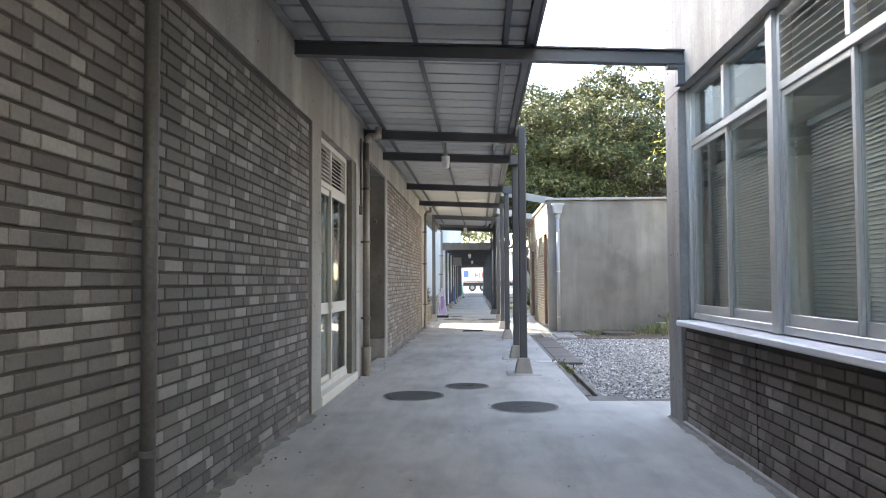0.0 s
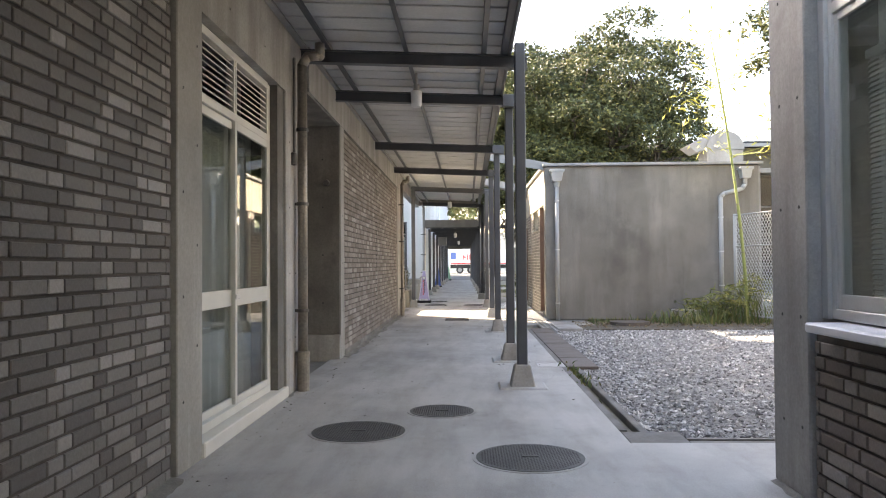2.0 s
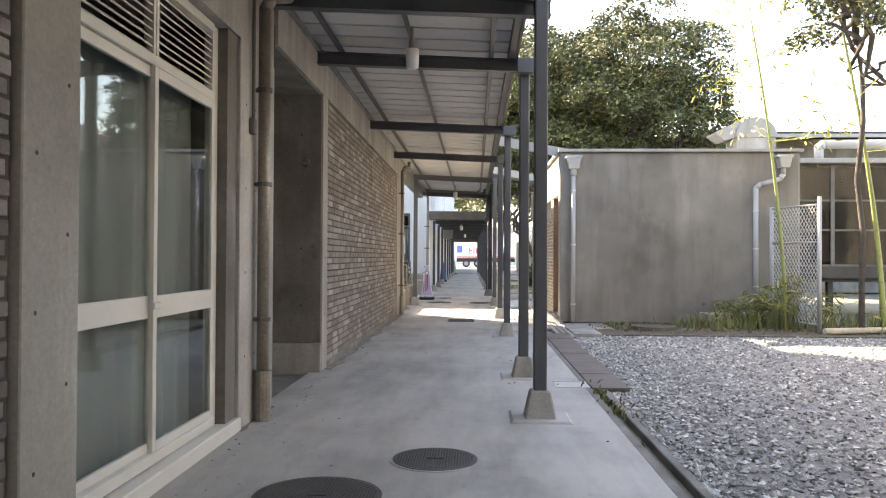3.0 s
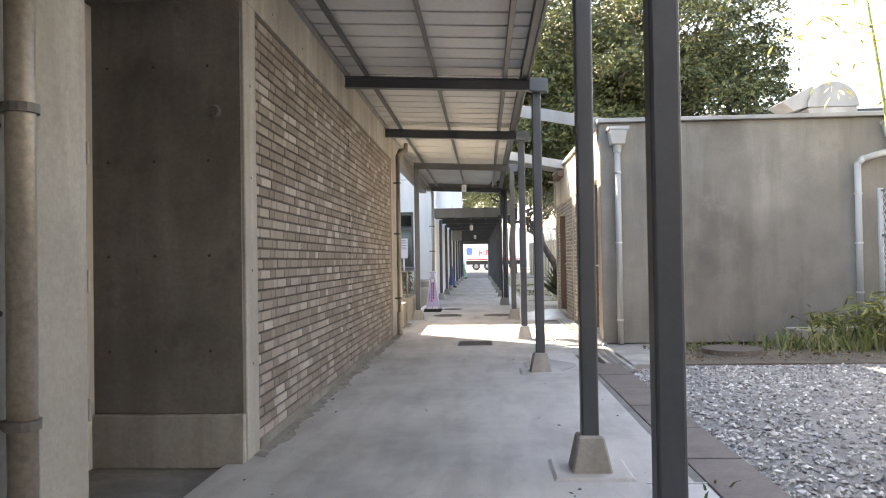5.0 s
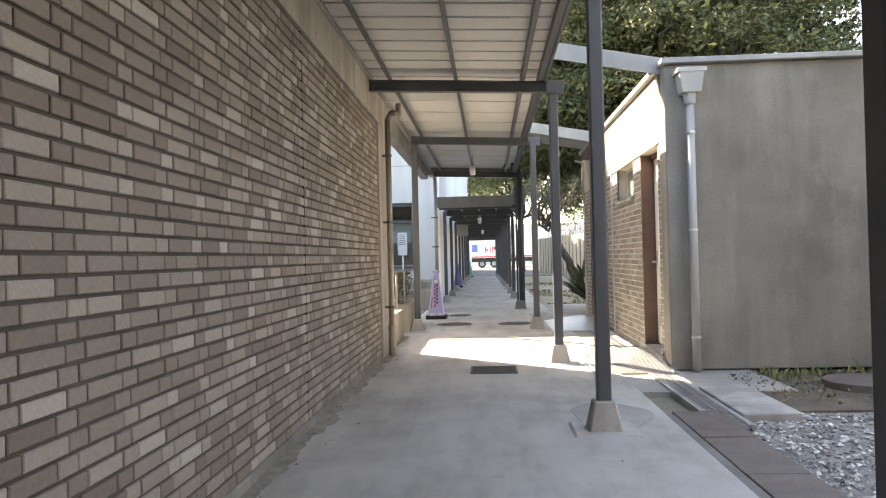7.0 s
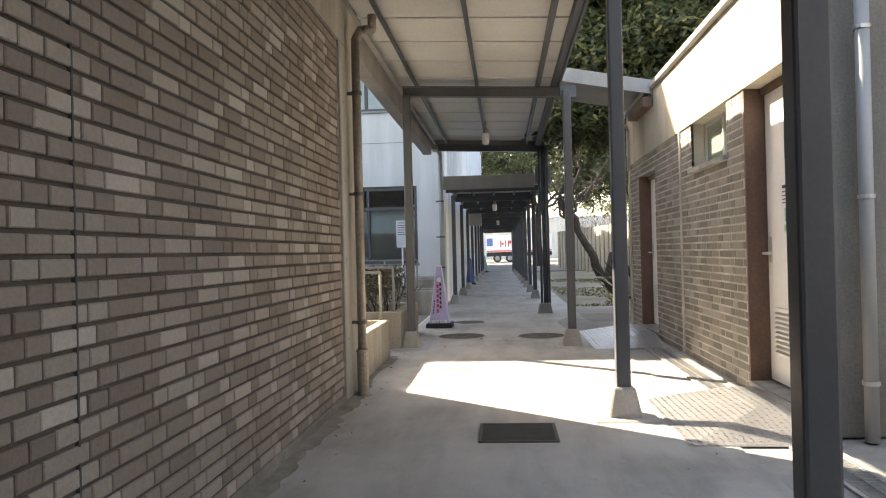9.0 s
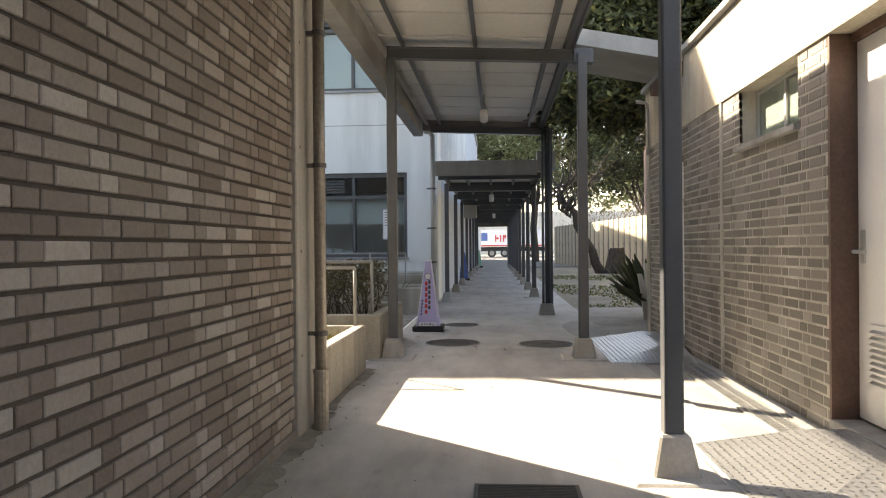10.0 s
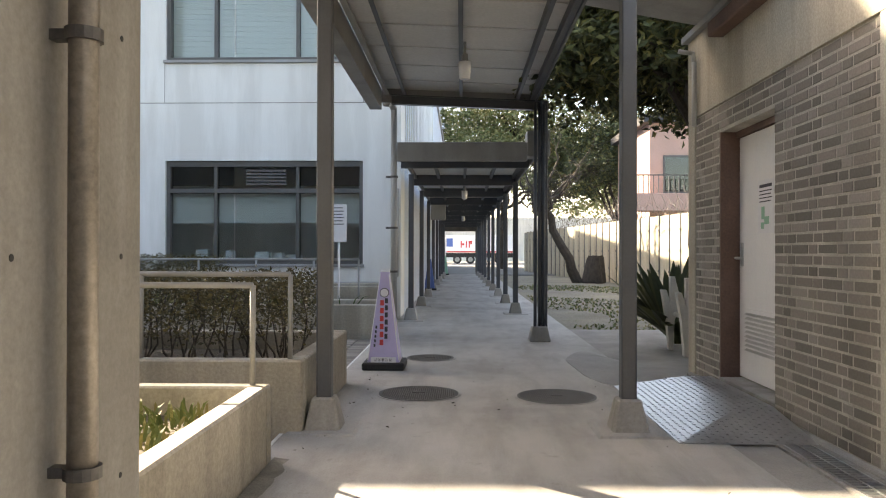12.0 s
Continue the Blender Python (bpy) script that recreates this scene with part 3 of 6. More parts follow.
canopy = thing("canopy_roof", (-0.45, 10, 3.1), "sheet-metal walkway roof on steel beams and purlins", "roof", kind="structure")
BEAMS = (-5.0, -1.5, 2.2, 5.9, 9.74, 11.5, 15.4, 18.8, 22.9, 28.1)


def deck(y0, y1, step, x0, x1, z):
    bm = bmesh.new()
    prof = []
    y = y0
    while y < y1 - 0.01:
        e = min(y + step, y1)
        prof += [(y, 0.0), (e - 0.05, 0.0), (e - 0.045, 0.055), (e - 0.008, 0.055), (e - 0.003, 0.0)]
        y = e
    rows = []
    for py, pz in prof:
        rows.append([bm.verts.new((x, py, z + pz)) for x in (x0, x1)])
    for a, b in zip(rows, rows[1:]):
        bm.faces.new((a[0], b[0], b[1], a[1]))
    g = bmesh.ops.extrude_face_region(bm, geom=bm.faces[:])
    bmesh.ops.translate(bm, vec=(0, 0, 0.012), verts=[v for v in g["geom"] if isinstance(v, bmesh.types.BMVert)])
    return slope(bm)


part("roof_sheet", deck(-8, 19.6, 0.37, -1.50, 0.58, 3.33), M_DECK, canopy)
part("roof_sheet", deck(19.6, 28.15, 0.8, -1.50, 0.58, 3.33), M_DECK, canopy)
for y in BEAMS:
    x0 = W1 + 0.01 if y < 10 else W2 + 0.01
    x0 = -1.36 if y > 20 else x0
    x1 = 1.84 if y == 5.9 else 0.76
    bm = box(x0, x1, y - 0.05, y + 0.05, 3.11, 3.122)
    bx(bm, x0, x1, y - 0.05, y + 0.05, 3.223, 3.235)
    bx(bm, x0, x1, y - 0.012, y + 0.004, 3.121, 3.224)
    if y in (11.5, 15.4, 18.8, 22.9):
        bx(bm, 0.60, 0.80, y - 0.06, y + 0.06, 3.10, 3.245, b=0.004)
    part("beam", slope(bm), M_STEEL, canopy)
for x in (-1.42, -1.18, -0.42, 0.34, 0.54):
    w = 0.022 if x in (-1.18, -0.42, 0.34) else 0.03
    bm = box(x - w, x + w, -8, 28.1, 3.236, 3.246)
    bx(bm, x - w, x - w + 0.006, -8, 28.1, 3.246, 3.328)
    part("purlin", slope(bm), M_STEEL_L if x == -1.42 else M_STEEL, canopy)
part("edge_trim", slope(box(0.575, 0.60, -8, 28.15, 3.22, 3.40)), M_STEEL, canopy)
part("fascia", slope(box(-1.5, 0.60, 28.155, 28.19, 3.15, 3.40)), M_STEEL_L, canopy)
# gutter along the open side, past the wall's end
bm = box(-1.66, -1.505, 20.32, 28.2, 3.12, 3.135)
bx(bm, -1.665, -1.65, 20.32, 28.2, 3.12, 3.40)
bx(bm, -1.52, -1.505, 20.32, 28.2, 3.136, 3.40)
part("gutter", bm, M_STEEL_L, canopy)
bm = box(1.69, 1.835, 5.86, 5.94, 3.0, 3.03)
bx(bm, 1.77, 1.835, 5.85, 5.95, 2.86, 3.02)
part("bracket", bm, M_STEEL, canopy)


def canopy_post(x, y, top, material, w=0.1, label="dark blue-grey steel post on a concrete footing"):
    d = thing("canopy_post", (x, y, 0), label, "post", "canopy posts")
    h = w / 2
    bm = box(x - h, x + h, y - h, y + h, 0.10, top, b=0.012, seg=2)
    part("shaft", bm, material, d)
    bm = taper(bmesh.new(), x, y, 0.0, 0.215, 0.24, 0.15, 0.012)
    part("footing", bm, M_CONC, d, "tapered concrete footing")
    part("pad", taper(bmesh.new(), x, y, 0.0, 0.014, 0.46, 0.42), M_FLOOR, d)
    return d


for y in (9.65, 11.6, 15.5, 18.85, 22.85):
    canopy_post(0.68, y, 3.16 if y != 9.65 else 3.3, M_STEEL)
canopy_post(-1.31, 22.85, 3.17, M_STEEL, label="dark grey steel post on a concrete footing beside the planter")


def hanging_lamp(y, x=-0.38, top=3.24, pale=M_STEEL_L):
    d = thing("walkway_lamp", (x, y, top), "small grey cylindrical lamp under the walkway roof", "lamp", "walkway lamps")
    part("stem", cyl(bmesh.new(), (x, y, top - 0.11), (x, y, top + 0.02), 0.014), M_STEEL_L, d)
    bm = cyl(bmesh.new(), (x, y, top - 0.18), (x, y, top - 0.10), 0.035, 0.03, 16)
    part("collar", bm, pale, d)
    bm = cyl(bmesh.new(), (x, y, top - 0.34), (x, y, top - 0.18), 0.055, 0.062, 20)
    bmesh.ops.create_uvsphere(bm, u_segments=16, v_segments=8, radius=0.055, matrix=Matrix.Translation((x, y, top - 0.34)) @ Matrix.Diagonal((1, 1, 0.35, 1)))
    part("shade", bm, M_SIGNW, d, "frosted white glass shade", smooth=True)


hanging_lamp(10.55)
hanging_lamp(25.4)

# ---- front building on the yard side ----
RF = 1.85
# top is out of view, raised so less sky light reaches the left wall
B_TOP = 7.2
solid("wall_right_1", box(RF + 0.012, 2.2, -7, 6.1, 0, 0.84), M_MORTAR, "low brick wall under the office windows", "wall", kind="structure")
wall_3 = bpy.data.objects["wall_right_1"]
bm = box(RF - 0.02, 2.2, 6.12, 6.55, 0, 2.87, b=0.008)
bx(bm, RF - 0.02, 2.2, -7, 6.55, 2.872, B_TOP)
solid("wall_right_band", bm, M_CONC, "pale blue-grey concrete column and beam", "wall", kind="structure")
solid("wall_right_end", box(2.205, 11, 6.3, 6.55, 0, B_TOP), M_CONC, "plain concrete end wall", "wall", kind="structure")
solid("roof_right", box(RF - 0.02, 11, -7, 6.55, B_TOP + 0.003, B_TOP + 0.2), M_CONC, "flat concrete roof", "roof", kind="structure")


def office_window(y0, y1, louvred):
    """One bay: two sliding sashes below, lights or louvres above."""
    d = thing("window_1", (RF + 0.1, (y0 + y1) / 2, 0.9), "aluminium sliding office window with blinds behind" + (" and louvres above" if louvred else ""), "window", "office windows", "structure")
    x0, x1 = RF + 0.07, RF + 0.15
    bm = box(x0, x1, y0, y0 + 0.04, 0.90, 2.87, b=0.004)
    bx(bm, x0, x1, y1 - 0.04, y1, 0.90, 2.87, b=0.004)
    for z, h in ((0.90, 0.05), (2.36, 0.055), (2.82, 0.05)):
        bx(bm, x0 - 0.004, x1, y0 + 0.04, y1 - 0.04, z, z + h, b=0.004)
    fr = part("window_frame", bm, M_ALU, d)
    ym = (y0 + y1) / 2
    for a, b, x in ((y0 + 0.04, ym + 0.02, x0 + 0.045), (ym - 0.02, y1 - 0.04, x0 + 0.02)):
        bm = bmesh.new()
        for p, q, r, s in ((a, a + 0.035, 0.95, 2.36), (b - 0.035, b, 0.95, 2.36), (a + 0.035, b - 0.035, 0.95, 1.02), (a + 0.035, b - 0.035, 2.32, 2.36)):
            bx(bm, x - 0.011, x + 0.011, p, q, r, s, b=0.003)
        sash = part("sash", bm, M_ALU, d)
        g = part("pane", box(x - 0.003, x + 0.003, a + 0.035, b - 0.035, 1.02, 2.32), M_GLASS, sash)
        g.visible_shadow = False
        if louvred:
            z = 2.43
            while z < 2.81:
                bm = box(-0.03, 0.03, a, b, -0.004, 0.004)
                bmesh.ops.transform(bm, matrix=Matrix.Translation((x0 + 0.03, 0, z)) @ Matrix.Rotation(radians(-35), 4, "Y"), verts=bm.verts)
                part("slat", bm, M_ALU, fr)
                z += 0.05
        else:
            g = part("pane", box(x0 + 0.03, x0 + 0.036, a + 0.01, b - 0.01, 2.415, 2.82), M_GLASS, d)
            g.visible_shadow = False
    part("mullion", box(x0 - 0.01, x1, ym - 0.025, ym + 0.025, 2.415, 2.82, b=0.004), M_ALU, d)
    bl = thing("window_blind", (x1 + 0.08, ym, 2.1), "lowered pale venetian blind behind the window", "blind", "office blinds")
    bm = bmesh.new()
    z = 0.98
    while z < 2.14:
        q = box(-0.012, 0.012, y0 + 0.05, y1 - 0.05, -0.0008, 0.0008)
        bmesh.ops.transform(q, matrix=Matrix.Translation((x1 + 0.09, 0, z)) @ Matrix.Rotation(radians(-55), 4, "Y"), verts=q.verts)
        me = bpy.data.meshes.new("slat")
        q.to_mesh(me)
        q.free()
        bm.from_mesh(me)
        bpy.data.meshes.remove(me)
        z += 0.024
    part("slats", bm, M_BLIND, bl)
    part("head_rail", box(x1 + 0.07, x1 + 0.11, y0 + 0.05, y1 - 0.05, 2.14, 2.18), M_BLIND, bl)


office_window(4.26, 6.06, False)
office_window(2.36, 4.16, True)
office_window(0.46, 2.26, False)
office_window(-1.44, 0.36, True)
bm = bmesh.new()
for y in (4.16, 2.26, 0.36, -1.54):
    bx(bm, RF + 0.04, RF + 0.16, y + 0.003, y + 0.097, 0.9, 2.87, b=0.004)
bx(bm, RF + 0.05, RF + 0.16, 6.063, 6.118, 0.9, 2.87)
solid("window_mullion", bm, M_ALU, "aluminium mullions between the office windows", "window", kind="structure")
solid("window_sill", box(RF - 0.10, RF + 0.2, -2, 5.98, 0.845, 0.89, b=0.008), M_SIGNW, "white-capped long window sill", "sill", kind="structure")
bm = box(4.6, 4.7, -3, 6.2, 0, 2.9)
bx(bm, 2.22, 4.6, 6.19, 6.29, 0, 2.9)
bx(bm, 2.12, 4.6, -3, 6.1, 2.8, 2.9)
bx(bm, 2.12, 4.6, -3, 6.1, 0.0, 0.05)
solid("wall_office", bm, M_WHITE, "dim office room behind the blinds", "wall", kind="structure")
solid("kerb_strip", box(RF - 0.03, RF + 0.005, -7, 6.11, 0.0, 0.03, b=0.006), M_FLOOR, "pale cement fillet at the wall foot", "trim", kind="structure")

# added out of view to cut the sky light on the left wall
solid("wall_sky_block", box(11.4, 11.7, 6.6, 15.5, 0, 8.5), M_CONC_D, "unseen tall dark wall added to block sky light over the yard", "wall", kind="structure")

# ---- brick outbuilding with the grey wall ----
RB = 1.815
wall_4 = solid("wall_outbuilding", box(RB + 0.0035, 2.2, 18.5, 18.74, 0, 2.44), M_MORTAR_L, "old brown brick wall with pale mortar joints", "wall", kind="structure")
solid("wall_outbuilding_2", box(RB + 0.0035, 2.2, 19.7, 23.3, 0, 1.975), M_MORTAR_L, "old brick wall mortar bed", "wall", kind="structure")
bm = box(RB + 0.0035, 2.2, 24.45, 25.1, 0, 2.44)
bx(bm, RB + 0.0035, 2.2, 21.4, 24.449, 2.2, 2.44)
bx(bm, RB + 0.0035, 2.2, 21.4, 23.3, 1.976, 2.199)
bx(bm, RB + 0.0035, 2.2, 19.7, 20.16, 1.976, 2.44)
solid("wall_outbuilding_3", bm, M_MORTAR_L, "old brick wall mortar bed", "wall", kind="structure")
bm = box(RB - 0.015, 2.2, 18.5, 25.3, 2.443, 3.2)
bx(bm, RB - 0.012, 2.2, 25.1, 25.3, 0, 2.442)
solid("wall_strip", box(RB - 0.012, RB + 0.02, 21.86, 21.92, 0, 2.442), M_MORTAR_L, "pale cement movement joint in the old brick", "joint", kind="structure")
solid("wall_outbuilding_band", bm, M_PLASTER, "cream rendered band above the brick", "wall", kind="structure")
bm = box(RB - 0.03, 6.2, 18.2, 18.498, 0, 3.2, b=0.01)
solid("wall_grey", bm, M_GREYWALL, "weathered dark grey rendered wall with mossy foot", "wall", kind="structure")
bm = box(RB - 0.07, 6.27, 18.12, 18.5, 3.203, 3.26, b=0.006)
bx(bm, RB - 0.07, 2.3, 18.5, 25.35, 3.203, 3.27, b=0.006)
solid("coping", bm, M_STEEL_L, "pale metal coping along the wall tops", "trim", kind="structure")
bm = box(6.15, 6.35, 18.5, 25.3, 0, 3.2)
bx(bm, 2.2, 6.15, 25.1, 25.3, 0, 3.2)
solid("wall_outbuilding_back", bm, M_CONC, "plain rear walls of the outbuilding", "wall", kind="structure")
solid("roof_outbuilding", box(2.3, 6.3, 18.5, 25.2, 3.1, 3.2), M_CONC, "flat roof of the outbuilding", "roof", kind="structure")


def steel_door(name, y0, y1, z1, notice):
    d = thing(name, (RB + 0.15, (y0 + y1) / 2, 0.1), "white steel door with a vent grille and paper notice", "door", kind="structure")
    xf = RB + 0.16
    bm = box(xf - 0.16, xf + 0.1, y1 - 0.03, y1 - 0.001, 0.1, z1)
    bx(bm, xf - 0.03, xf + 0.1, y0 + 0.002, y0 + 0.04, 0.1, z1)
    bx(bm, xf - 0.03, xf + 0.1, y0 + 0.04, y1 - 0.03, z1 - 0.05, z1)
    part("frame", bm, M_WOODBR, d, "dark brown painted frame")
    part("threshold", box(RB - 0.005, xf + 0.1, y0 + 0.002, y1 - 0.002, 0, 0.1, b=0.006), M_CONC, d)
    leaf = part("leaf", box(xf, xf + 0.045, y0 + 0.045, y1 - 0.035, 0.115, z1 - 0.055, b=0.003), M_DOORW, d)
    gy0, gy1 = y0 + 0.12, y1 - 0.2
    part("grille_frame", box(xf - 0.012, xf - 0.001, gy0, gy1, 0.33, 0.70, b=0.003), M_DOORW, leaf)
    for i in range(9):
        bm = box(-0.016, 0.016, gy0 + 0.02, gy1 - 0.02, -0.003, 0.003)
        bmesh.ops.transform(bm, matrix=Matrix.Translation((xf - 0.016, 0, 0.365 + i * 0.037)) @ Matrix.Rotation(radians(-40), 4, "Y"), verts=bm.verts)
        part("grille_slat", bm, M_ALU, leaf)
    bm = box(xf - 0.012, xf - 0.001, y1 - 0.13, y1 - 0.085, 1.05, 1.25, b=0.003)
    cyl(bm, (xf - 0.01, y1 - 0.107, 1.12), (xf - 0.06, y1 - 0.107, 1.12), 0.012)
    cyl(bm, (xf - 0.06, y1 - 0.1, 1.12), (xf - 0.06, y1 - 0.24, 1.12), 0.011)
    part("handle", bm, M_ALU, leaf, "chrome lever handle")
    nt_ = thing("paper_notice", (xf - 0.003, (y0 + y1) / 2, 1.55), "white paper notice with dark print and a green map", "notice", "door notices")
    ny = (y0 + y1) / 2 - 0.02
    part("sheet", box(xf - 0.003, xf - 0.0008, ny - 0.15, ny + 0.15, notice - 0.3, notice + 0.12), M_SIGNW, nt_)
    bm = box(xf - 0.0045, xf - 0.0032, ny - 0.12, ny + 0.12, notice + 0.06, notice + 0.085)
    for i in range(4):
        bx(bm, xf - 0.0045, xf - 0.0032, ny - 0.12 + 0.02 * (i % 2), ny + 0.12, notice + 0.03 - i * 0.028, notice + 0.038 - i * 0.028)
    part("print", bm, M_INK, nt_)
    bm = bmesh.new()
    for cx, cz, w, h in ((0.05, -0.14, 0.03, 0.05), (-0.02, -0.2, 0.045, 0.03), (0.06, -0.24, 0.03, 0.025)):
        bx(bm, xf - 0.0045, xf - 0.0032, ny + cx - w, ny + cx + w, notice + cz - h, notice + cz + h)
    part("map", bm, M_GREEN, nt_)
    bm = box(xf + 0.14, xf + 0.2, y0, y1, 0, z1)
    part("backing", bm, M_DARK, d)


steel_door("door_3", 18.74, 19.7, 2.44, 1.55)
steel_door("door_4", 23.3, 24.45, 2.2, 1.62)


def small_window():
    d = thing("window_2", (RB + 0.1, 20.8, 2.0), "small aluminium sliding window set into the brick", "window", kind="structure")
    x = RB + 0.14
    y0, y1, z0, z1 = 20.16, 21.4, 1.98, 2.44
    bm = box(x, x + 0.06, y0 + 0.001, y0 + 0.03, z0, z1)
    bx(bm, x, x + 0.06, y1 - 0.03, y1 - 0.001, z0, z1)
    bx(bm, x, x + 0.06, y0 + 0.03, y1 - 0.03, z0, z0 + 0.03)
    bx(bm, x, x + 0.06, y0 + 0.03, y1 - 0.03, z1 - 0.03, z1)
    part("window_frame", bm, M_ALU, d)
    part("meeting_rail", box(x + 0.005, x + 0.045, 20.76, 20.80, z0 + 0.03, z1 - 0.03), M_ALU, d)
    for a, b in ((y0 + 0.03, 20.76), (20.8, y1 - 0.03)):
        part("pane", box(x + 0.02, x + 0.026, a, b, z0 + 0.03, z1 - 0.03), M_GLASS, d, "frosted glass pane")
    part("window_sill", box(RB - 0.04, x + 0.05, y0 - 0.03, y1 + 0.03, z0 - 0.045, z0 - 0.002, b=0.005), M_CONC, d)
    part("backing", box(x + 0.03, x + 0.045, y0 + 0.03, y1 - 0.03, z0 + 0.03, z1 - 0.03), M_FROST, d, "pale green-white frosting behind the glass")


small_window()


def hopper_pipe(x, y, z0, ztop, label):
    d = thing("downpipe", (x, y, z0), label, "pipe")
    bm = tube(bmesh.new(), [(x, y, z0), (x, y, ztop - 0.12)], 0.042, 14)
    part("pipe", bm, M_PVC, d, smooth=True)
    for z in (z0 + 0.35, (z0 + ztop) / 2, ztop - 0.45):
        part("clip", bx(cyl(bmesh.new(), (x, y, z - 0.012), (x, y, z + 0.012), 0.05), x - 0.012, x + 0.012, y, y + 0.09, z - 0.01, z + 0.01), M_ALU, d)
    bm = cyl(bmesh.new(), (x, y, ztop - 0.16), (x, y, ztop - 0.02), 0.055, 0.075, 14)
    taper(bm, x, y, ztop - 0.05, ztop + 0.15, 0.19, 0.25, 0.006)
    bx(bm, x - 0.15, x + 0.15, y - 0.13, y + 0.10, ztop + 0.15, ztop + 0.20, b=0.006)
    part("hopper", bm, M_PVC, d, "pale rain hopper")


hopper_pipe(2.02, 18.10, 0.0, 2.92, "pale grey plastic rain pipe with a hopper")
d = thing("downpipe", (5.38, 18.08, 0.3), "pale grey plastic rain pipe bent towards its hopper", "pipe")
part("pipe", tube(bmesh.new(), [(5.38, 18.1, 0.2), (5.38, 18.1, 2.52), (5.45, 18.1, 2.59), (5.82, 18.1, 2.69), (5.88, 18.1, 2.78), (5.88, 18.1, 2.95)], 0.045, 14), M_PVC, d, smooth=True)
part("hopper", bx(taper(bmesh.new(), 5.88, 18.08, 2.9, 3.08, 0.17, 0.23, 0.006), 5.74, 6.02, 17.96, 18.19, 3.08, 3.13, b=0.006), M_PVC, d)
for z in (0.7, 1.4, 2.1):
    part("clip", cyl(bmesh.new(), (5.38, 18.1, z - 0.012), (5.38, 18.1, z + 0.012), 0.054), M_ALU, d)


def side_awning(y0, y1):
    d = thing("side_awning", (1.2, y0, 3.2), "pale grey sheet awning bridging roof and outbuilding", "awning", "side awnings", "structure")
    bm = box(0.61, 2.0, y0, y1, 3.30, 3.335)
    bx(bm, 0.61, 2.0, y0 - 0.012, y0, 3.18, 3.36)
    for v in bm.verts:
        v.co.z += 0.18 - (v.co.x - 0.61) * 0.19
    part("sheet", bm, M_STEEL_L, d)
    part("support", box(1.78, 1.84, y0 + 0.02, y0 + 0.08, 3.0, 3.22), M_WOODBR, d)


side_awning(18.35, 18.8)
side_awning(23.2, 24.9)


def chequer_ramp(y0, y1, x0, x1, group):
    """A folded chequer-plate ramp: a flat top at the door, slopes to the path."""
    d = thing("ramp_plate", (x0, y0, 0), "galvanised chequer-plate ramp at the steel door", "ramp", "door ramps")
    zt = 0.095
    ym0, ym1 = y0 + 0.7, y1 - 0.1
    bm = bmesh.new()
    a = [bm.verts.new(p) for p in ((x0, y0 + 0.02, 0.005), (x1, y0, 0.005), (x1, ym0, zt), (x0 + 0.62, ym0, zt), (x1, y1, zt), (x0 + 0.62, y1, zt), (x0, y1, 0.005))]
    bm.faces.new((a[0], a[1], a[2], a[3]))
    bm.faces.new((a[3], a[2], a[4], a[5]))
    bm.faces.new((a[0], a[3], a[5], a[6]))
    g = bmesh.ops.extrude_face_region(bm, geom=bm.faces[:])
    bmesh.ops.translate(bm, vec=(0, 0, -0.006), verts=[v for v in g["geom"] if isinstance(v, bmesh.types.BMVert)])
    bmesh.ops.recalc_face_normals(bm, faces=bm.faces[:])
    part("plate", bm, M_GALV, d)
    vs, fs = [], []
    step = 0.045
    ny, nx = int((y1 - y0) / step), int((x1 - x0) / step)
    for i in range(nx):
        for j in range(ny):
            x, y = x0 + (i + 0.5) * step, y0 + (j + 0.5) * step
            fx = min(1.0, (x - x0) / 0.62)
            fy = min(1.0, (y - y0) / 0.7)
            z = 0.005 + (zt - 0.005) * min(fx, fy)
            s = 1 if (i + j) % 2 else -1
            k = len(vs)
            vs += [(x - 0.014, y - s * 0.014, z), (x + 0.004, y - 0.004 * s, z + 0.0035), (x + 0.014, y + s * 0.014, z), (x - 0.004, y + 0.004 * s, z + 0.0035)]
            fs += [(k, k + 1, k + 2), (k, k + 2, k + 3), (k, k + 3, k + 2), (k, k + 2, k + 1)]
    joined("tread_studs", vs, fs, M_GALV, d)


chequer_ramp(18.0, 19.45, 0.94, 1.80, "a")
chequer_ramp(22.5, 24.5, 0.92, 1.76, "b")


def channel_drain():
    d = thing("channel_drain", (1.6, 20, 0), "long galvanised channel drain along the brick wall", "drain", kind="structure")
    part("channel", bx(box(1.50, 1.53, 15.6, 25.0, -0.1, 0.003), 1.72, 1.75, 15.6, 25.0, -0.1, 0.003), M_CONC, d)
    part("bed", box(1.53, 1.72, 15.6, 25.0, -0.11, -0.05), M_IRON, d)
    y = 15.62
    vs, fs = [], []
    while y < 25.0:
        k = len(vs)
        for dx in (1.531, 1.719):
            for dy in (-0.006, 0.006):
                vs += [(dx, y + dy, 0.001), (dx, y + dy, -0.03)]
        fs += [(k, k + 2, k + 6, k + 4), (k, k + 4, k + 5, k + 1), (k + 2, k + 3, k + 7, k + 6)]
        y += 0.045
    joined("grating_bars", vs, fs, M_GALV, d)
    for x in (1.54, 1.625, 1.71):
        part("grating_rail", box(x - 0.006, x + 0.006, 15.6, 25.0, -0.02, 0.004), M_GALV, d)


channel_drain()
solid("wall_foot", box(1.754, RB + 0.0035, 18.0, 25.2, -0.1, 0.02, b=0.01), M_FLOOR, "cement strip along the brick wall foot", "trim", kind="structure")
